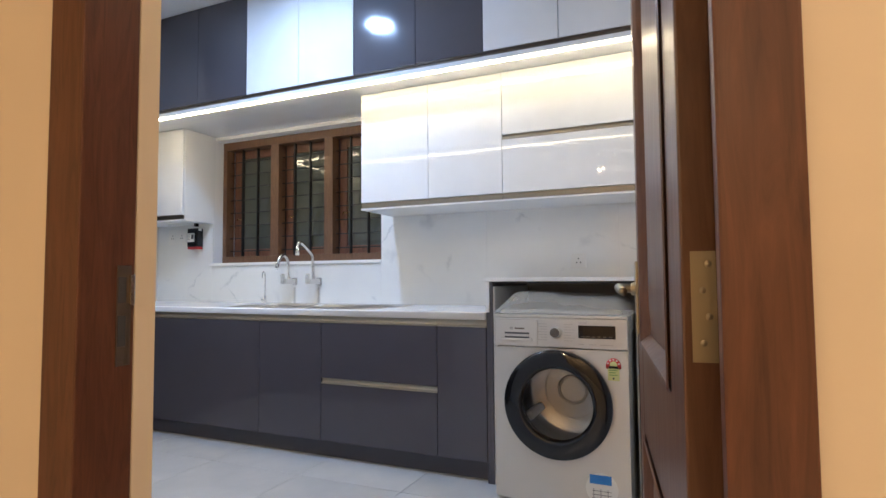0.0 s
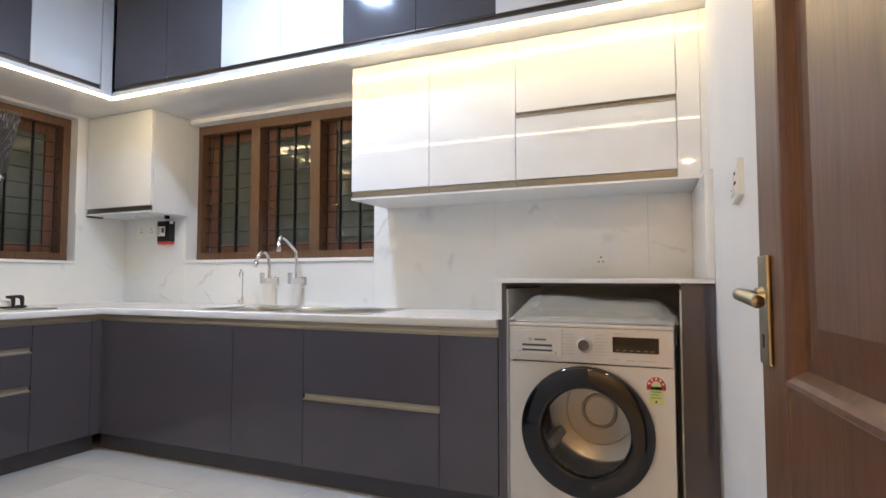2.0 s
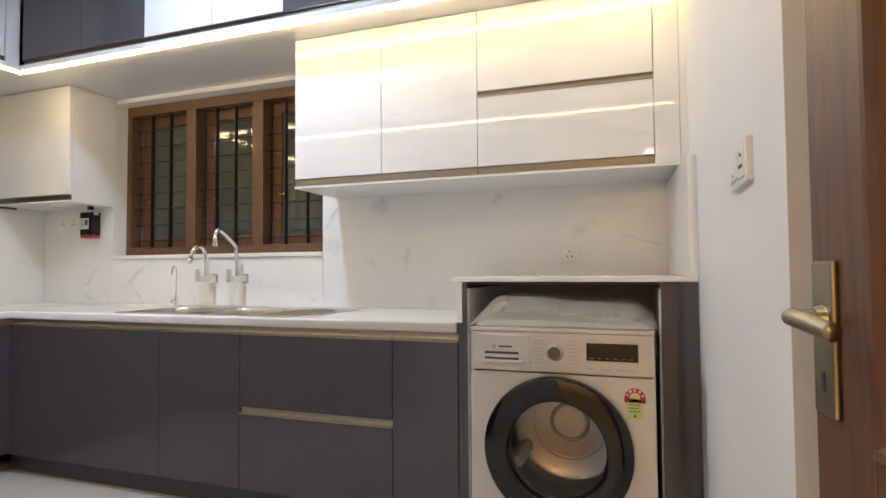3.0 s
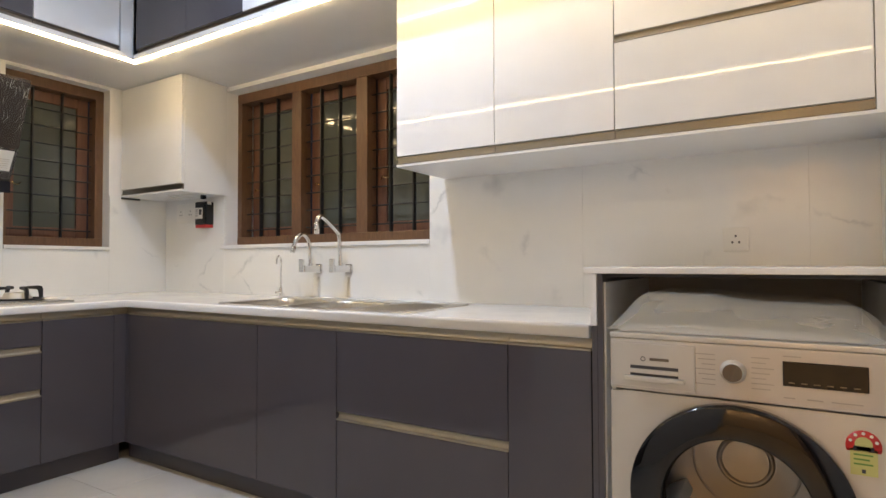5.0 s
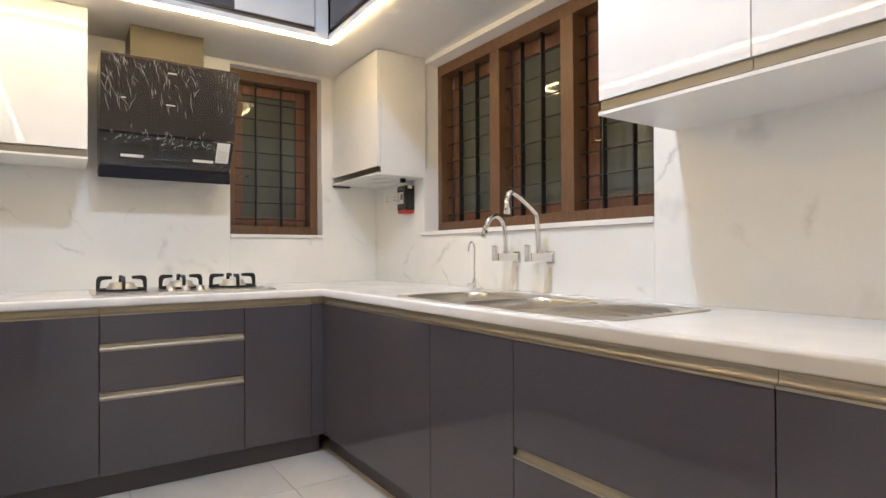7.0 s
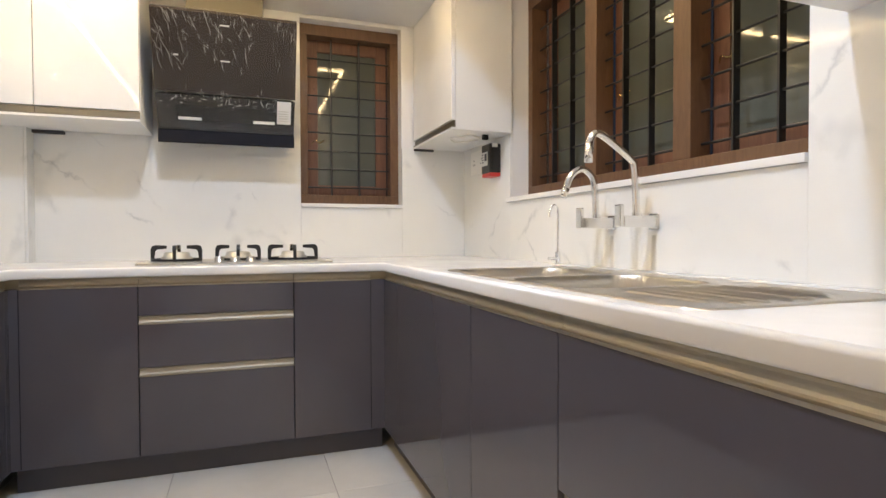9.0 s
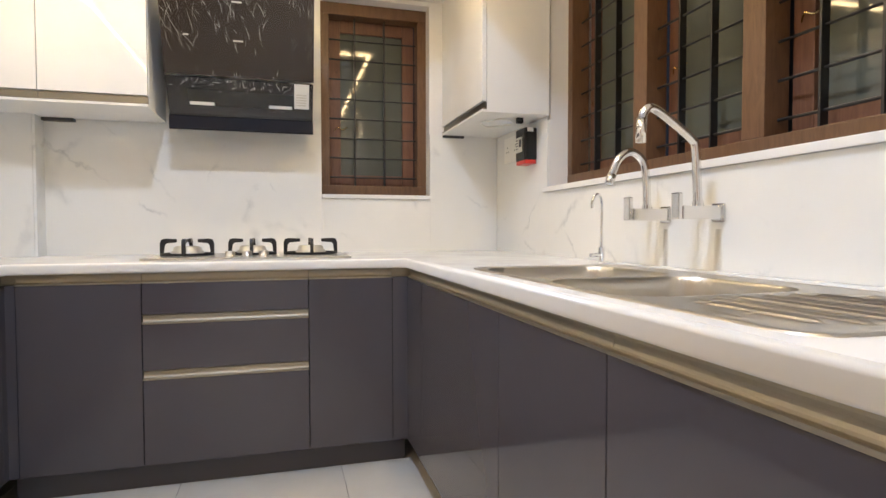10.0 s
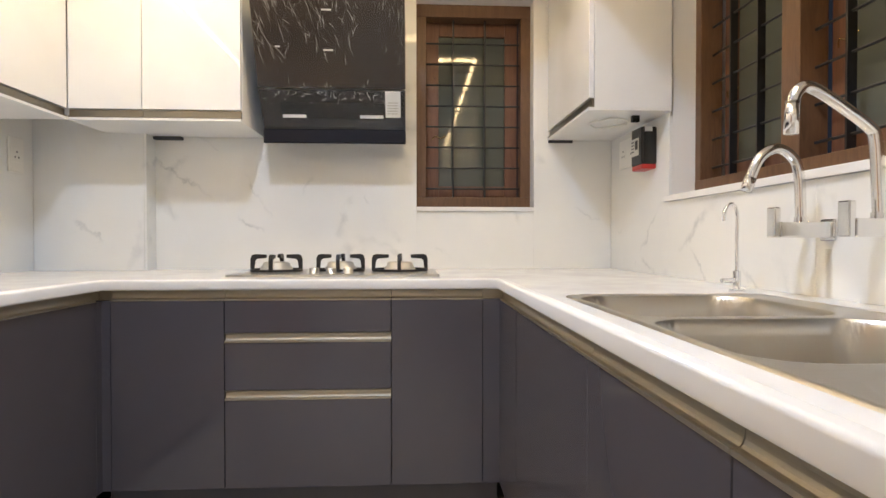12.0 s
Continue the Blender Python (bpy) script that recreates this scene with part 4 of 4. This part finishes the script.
    smooth(part("bowl", lathe([(0.1585, 0.028), (0.150, 0.032), (0.12, 0.040), (0.08, 0.046), (0.04, 0.049), (0, 0.050)], m, 56), CLEARGLASS, door, "clear bulging glass bowl"))
    part("door_grip", prism([(-0.024, -0.170), (0.024, -0.170), (0.040, -0.205), (0.030, -0.212), (-0.030, -0.212), (-0.040, -0.205)], "z", 0.0300, 0.0352), principled("smoked_grip", (0.16, 0.12, 0.075), 0.12, 0.6), door, "smoky grip window in the ring")
    door.children[-1].matrix_basis = m @ pose(0, 0, 0, 0, 0, -17)
    smooth(part("gasket", lathe([(0.205, 0.0), (0.172, -0.01), (0.166, -0.035), (0.175, -0.05)], m, 48), principled("grey_rubber", (0.10, 0.095, 0.09), 0.5), t, "grey rubber gasket"))
    drum = part("drum", lathe([(0.175, -0.05)] + [(0.180 + 0.05 * min(1, k / 6) + (0.006 if k % 2 else 0), -0.055 - 0.017 * k) for k in range(16)] + [(0.20, -0.33), (0.12, -0.345), (0, -0.35)], m, 56), DRUM, t, "pale steel drum")
    smooth(drum)
    for r in (0.06, 0.13):
        smooth(part("drum_ring", lathe([(r, -0.348), (r + 0.008, -0.336), (r + 0.016, -0.348)], m, 40), DRUM, drum))
    for a in (90, 210, 330):
        part("paddle", place(boxes((0.165, 0.226, -0.02, 0.02, -0.32, -0.10), bevel=0.01), m @ pose(0, 0, 0, 0, 0, a)), PLATE, drum, "pale plastic drum paddle")
    # stickers
    y = Y0 - 0.0018
    st = part("energy_label", box(3.776, 3.824, y, Y0 - 0.0004, 0.574, 0.630), YELLOW, t, "yellow-green energy label")
    smooth(part("star_arc", prism([(3.800 + 0.032 * math.cos(math.radians(a)), 0.636 + 0.034 * math.sin(math.radians(a))) for a in range(-20, 201, 11)], "y", y, Y0 - 0.0004), RED, st, "red arched rating label"))
    part("star_core", prism([(3.800 + 0.016 * math.cos(math.radians(a)), 0.640 + 0.016 * math.sin(math.radians(a))) for a in range(0, 360, 24)], "y", y - 0.0006, y - 0.0001), YELLOW, st)
    for j in range(5):
        a = math.radians(20 + 35 * j)
        part("star", prism([(3.800 + 0.0245 * math.cos(a) + 0.0038 * math.cos(math.radians(q)), 0.638 + 0.0255 * math.sin(a) + 0.0038 * math.sin(math.radians(q))) for q in range(0, 360, 72)], "y", y - 0.0006, y - 0.0001), LABEL, st)
    part("band", box(3.782, 3.818, y - 0.0006, y - 0.0001, 0.626, 0.636), INK, st)
    for j in range(3):
        part("print_line", box(3.782, 3.816 - 0.006 * (j % 2), y - 0.0006, y - 0.0001, 0.616 - 0.010 * j, 0.6195 - 0.010 * j), principled("green_ink", (0.12, 0.28, 0.06), 0.6), st)
    part("print_mark", box(3.796, 3.803, y - 0.0006, y - 0.0001, 0.579, 0.587), INK, st)
    rs = part("round_sticker", prism([(3.741 + 0.068 * math.cos(math.radians(a)), 0.110 + 0.068 * math.sin(math.radians(a))) for a in range(0, 360, 9)], "y", y, Y0 - 0.0004), LABEL, t, "round white instruction sticker")
    part("tape", box(3.690, 3.782, y - 0.0012, y - 0.0002, 0.130, 0.168), BLUE, rs, "blue tape strip")
    for j in range(3):
        part("print_line", box(3.700, 3.780, y - 0.0006, y - 0.0001, 0.068 + 0.016 * j, 0.070 + 0.016 * j), INK, rs)
    for j in range(3):
        part("print_line", box(3.705 + 0.03 * j, 3.707 + 0.03 * j, y - 0.0006, y - 0.0001, 0.062, 0.11), INK, rs)
    return t


washing_machine()


def machine_cover():
    """A loose clear plastic sheet thrown over the machine's top, with a fold along its front and a flap at its side."""
    t = thing("plastic_cover", "loose translucent plastic sheet draped over the washing machine", "plastic sheet")

    def sheet(name, nu, nv, at, label):
        bm = bmesh.new()
        rows = [[bm.verts.new(at(i / nu, j / nv)) for i in range(nu + 1)] for j in range(nv + 1)]
        for a, b in zip(rows, rows[1:]):
            for i in range(nu):
                bm.faces.new((a[i], a[i + 1], b[i + 1], b[i]))
        smooth(part(name, bm, FILM, t, label))

    def top(f, g):
        side, front = min(1, min(f, 1 - f) / 0.16), min(1, g / 0.30)
        k = math.sin(math.pi / 2 * side) ** 0.8 * math.sin(math.pi / 2 * front) ** 0.8
        n1 = noise.fractal(Vector((f * 5, g * 4, 0.7)), 1.1, 2.0, 4)
        n2 = 1 - abs(noise.noise(Vector((f * 4 + g * 3, g * 7 - f * 2, 2.2)))) * 2
        z = 0.853 + 0.094 * k * (0.90 + 0.10 * math.sin(4.5 * f + 1.0)) + 0.005 * n1 * (0.3 + k) + 0.003 * n2
        return (3.248 + 0.628 * f + 0.003 * n1, -0.800 + 0.52 * g - 0.004 * n2 * (1 - front), max(z, 0.8505))

    def fold(f, g):
        n1 = noise.fractal(Vector((f * 7, g * 2, 5.1)), 1.0, 2.0, 4)
        swell = (0.55 + 0.45 * math.sin(3.1 * f + 0.4)) * math.sin(math.pi * min(1, f / 0.08)) if f < 0.04 else 0.55 + 0.45 * math.sin(3.1 * f + 0.4)
        a = math.pi * g
        return (3.285 + 0.53 * f, -0.772 - 0.030 * math.cos(a) + 0.004 * n1, 0.8525 + (0.020 * swell + 0.006 * n1) * max(0.0, math.sin(a)))

    def flap(f, g):
        n1 = noise.fractal(Vector((f * 3, g * 5, 8.3)), 1.0, 2.0, 3)
        return (3.866 + 0.006 * f + 0.004 * n1 * g, -0.800 + 0.34 * f, 0.868 - 0.105 * g * (1 - 0.5 * f) + 0.004 * n1)

    sheet("sheet", 90, 60, top, "")
    sheet("front_fold", 60, 10, fold, "crumpled fold along the front edge")
    sheet("side_flap", 16, 12, flap, "loose flap hanging over the side")


machine_cover()


# ---- sockets, switch and alarm box ----
def socket(m, w, h, gangs, label, tall=False):
    t = thing("wall_socket", label, "socket", at=m)
    part("plate", box(-w / 2, w / 2, -0.009, 0, -h / 2, h / 2, 0.003), PLATE, t)
    for k in range(gangs):
        x = (k + 0.5) / gangs * w - w / 2
        part("insert", box(x - 0.030, x + 0.030, -0.0105, -0.008, -0.032, 0.032, 0.001), PLATE, t)
        for dx, dz in ((0, 0.013), (-0.011, -0.010), (0.011, -0.010)):
            bm = box(x + dx - 0.0032, x + dx + 0.0032, -0.0112, -0.0095, dz - 0.004, dz + 0.004)
            part("pin_hole", bm, INK, t)
    return t


socket(pose(3.512, 0, 1.115), 0.086, 0.088, 1, "white three-pin wall socket on the marble tiles")
socket(pose(0.235, 0, 1.372), 0.205, 0.128, 2, "white double wall socket under the corner cabinet")
socket(pose(0.21, SOUTH + 0.018, 1.345, 0, 0, 180), 0.09, 0.15, 1, "white wall socket under the third-run wall cabinet")
sw = thing("wall_switch", "wide white switch and socket plate on the side wall", "switch", at=pose(4.031, -1.395, 1.256, 0, 0, -90))
part("plate", box(-0.095, 0.095, -0.014, 0, -0.044, 0.044, 0.003), PLATE, sw)
for k in range(3):
    part("rocker", box(-0.082 + 0.034 * k, -0.050 + 0.034 * k, -0.018, -0.013, -0.028, 0.028, 0.002), PLATE, sw)
part("insert", box(0.026, 0.084, -0.016, -0.013, -0.032, 0.032, 0.001), PLATE, sw)
for dx, dz in ((0.055, 0.013), (0.045, -0.010), (0.065, -0.010), (-0.034, -0.016)):
    part("pin_hole", box(dx - 0.0024, dx + 0.0024, -0.0188, -0.0155, dz - 0.003, dz + 0.003), INK, sw)

al = thing("alarm_box", "black alarm box with red base and white label", "alarm", at=pose(0.462, 0, 1.354))
part("case", box(-0.055, 0.055, -0.062, 0, -0.070, 0.080, 0.008), BLACKPLAST, al)
part("base", box(-0.053, 0.053, -0.060, -0.002, -0.088, -0.068, 0.006), RED, al, "red plastic base")
lb = part("label", box(-0.048, 0.025, -0.0640, -0.0618, -0.030, 0.040), LABEL, al, "white printed label")
for k in range(4):
    part("print_line", box(-0.044, -0.020, -0.0648, -0.0639, 0.026 - 0.013 * k, 0.030 - 0.013 * k), INK, lb)
part("print_block", box(-0.008, 0.018, -0.0648, -0.0639, -0.006, 0.03), INK, lb)
part("tag", box(0.0545, 0.0562, -0.05, -0.02, 0.060, 0.078), LABEL, al)


# ---- door and frame ----
df = tagged(new("door_frame"), "dark varnished teak door frame", "door frame", kind="structure")
fy0, fy1 = SOUTH - 0.120, SOUTH - 0.044
part("jamb", boxes((DX0 - 0.079, DX0, fy0, fy1 + 0.015, 0, DZ), bevel=0.003), FRAMEWOOD, df)
part("jamb", boxes((DX1, DX1 + 0.066, fy0, fy1, 0, DZ), (DX1 + 0.012, DX1 + 0.066, fy1, fy1 + 0.03, 0, DZ), bevel=0.003), FRAMEWOOD, df)
part("head", boxes((DX0 - 0.079, DX1 + 0.066, fy0 + 0.001, fy1 - 0.001, DZ, DZ + 0.085), bevel=0.003), FRAMEWOOD, df)
part("reveal", box(DX0 - 0.02, DX0 + 0.001, fy1 + 0.0155, SOUTH + 0.008, 0, DZ + 0.05), CREAM, df, "cream plaster reveal")
sp = part("strike_plate", box(DX0, DX0 + 0.0016, fy1 - 0.016, fy1 + 0.008, 0.885, 1.040, 0.0005), BRONZE, df, "tarnished strike plate")
for z0, z1 in ((0.982, 1.022), (0.915, 0.962)):
    part("slot", box(DX0 + 0.0012, DX0 + 0.0022, fy1 - 0.014, fy1 - 0.001, z0, z1), INK, sp)
part("lip", box(DX0 + 0.0005, DX0 + 0.006, fy1 + 0.004, fy1 + 0.012, 0.978, 1.026, 0.002), SATIN, sp, "bright curved latch lip")

leaf = thing("door_leaf", "open varnished teak panel door with brass lever handle", "door", at=pose(4.148, -2.672, 0, 0, 0, 8.4))
LW, LT, LH, ST = 0.733, 0.036, 2.05, 0.116
# local y runs from the hinge edge to the free edge, local x = 0 is the hidden face, -LT the shown face
part("stile", box(-LT, 0, 0, ST, 0.005, LH, 0.003), DOORWOOD, leaf)
part("stile", box(-LT, 0, LW - ST, LW, 0.005, LH, 0.003), DOORWOOD, leaf)
for z0, z1 in ((0.005, 0.20), (0.69, 0.872), (LH - 0.11, LH)):
    part("rail", box(-LT + 0.0005, -0.0005, ST, LW - ST, z0, z1, 0.003), DOORWOOD, leaf)


def ring(bm, y0, y1, z0, z1, steps):
    """Sloping bands that run round a panel; steps are rows of inset and depth below the shown face."""
    loops = []
    for inset, deep in steps:
        loops.append([bm.verts.new((-LT + deep, y, z)) for y, z in ((y0 + inset, z0 + inset), (y1 - inset, z0 + inset), (y1 - inset, z1 - inset), (y0 + inset, z1 - inset))])
    for a, b in zip(loops, loops[1:]):
        for k in range(4):
            bm.faces.new((a[k], a[(k + 1) % 4], b[(k + 1) % 4], b[k]))
    return loops


for z0, z1 in ((0.20, 0.69), (0.872, LH - 0.11)):
    part("panel", boxes((-LT + 0.016, -0.011, ST - 0.001, LW - ST + 0.001, z0 - 0.001, z1 + 0.001)), DOORWOOD, leaf, "recessed teak panel")
    bm = bmesh.new()
    ring(bm, ST, LW - ST, z0, z1, [(0.0, -0.003), (0.004, -0.005), (0.010, -0.004), (0.016, 0.002), (0.022, 0.010), (0.026, 0.0155)])
    part("moulding", bm, DOORWOOD, leaf, "rounded teak bead round the panel")
    bm = bmesh.new()
    bm.faces.new(ring(bm, ST, LW - ST, z0, z1, [(0.040, 0.0155), (0.085, 0.008)])[-1])
    part("raised_field", bm, DOORWOOD, leaf, "raised bevelled field")
for z in (0.30, 0.985, 1.75):
    h = part("hinge", box(-0.0265, -0.002, -0.0022, 0.0, z - 0.058, z + 0.058), HINGE, leaf, "dull brass hinge plate with screws")
    for k in range(4):
        part("screw", lathe([(0, 0.0014), (0.0033, 0.0008), (0.0036, 0), (0, 0)], pose(-0.0095 if k % 2 else -0.0155, -0.0022, z - 0.038 + 0.0275 * k, 90), 12), ANTIQUE, h)
hd = part("handle", box(-LT - 0.007, -LT, LW - 0.060, LW - 0.014, 0.890, 1.052, 0.003), ANTIQUE, leaf, "brass handle plate")
LY = LW - 0.037
smooth(part("lever", tube([(-LT - 0.006, LY, 0.990), (-LT - 0.022, LY, 0.991), (-LT - 0.036, LY - 0.004, 0.993), (-LT - 0.043, LY - 0.020, 0.994), (-LT - 0.043, LY - 0.048, 0.992),
                           (-LT - 0.040, LY - 0.072, 0.989), (-LT - 0.037, LY - 0.092, 0.986)], 0.0092, 12), ANTIQUE, hd, "curved brass lever"))
bm = bmesh.new()
cyl(bm, (-LT - 0.006, LY, 0.990), (-LT - 0.016, LY, 0.990), 0.016, 0.013, 20)
part("rose", bm, ANTIQUE, hd)
part("keyhole", box(-LT - 0.0078, -LT - 0.0068, LY - 0.004, LY + 0.004, 0.915, 0.935), INK, hd)

# ---- floor tiles ----
floor = bpy.data.objects["floor"]
tile_mesh = None
for i in range(-1, 10):
    for j in range(-12, 1):
        x, y = 0.42 + 0.6 * i, -0.32 + 0.6 * j
        if tile_mesh is None:
            ob = part("tile", place(box(-0.2988, 0.2988, -0.2988, 0.2988, -0.008, 0, 0.0012), pose(0, 0, 0)), TILE, floor)
            tile_mesh = ob.data
        else:
            ob = new("tile", tile_mesh)
            ob.parent = floor
        ob.location = (x + 0.3, y - 0.3 + 0.6, 0)
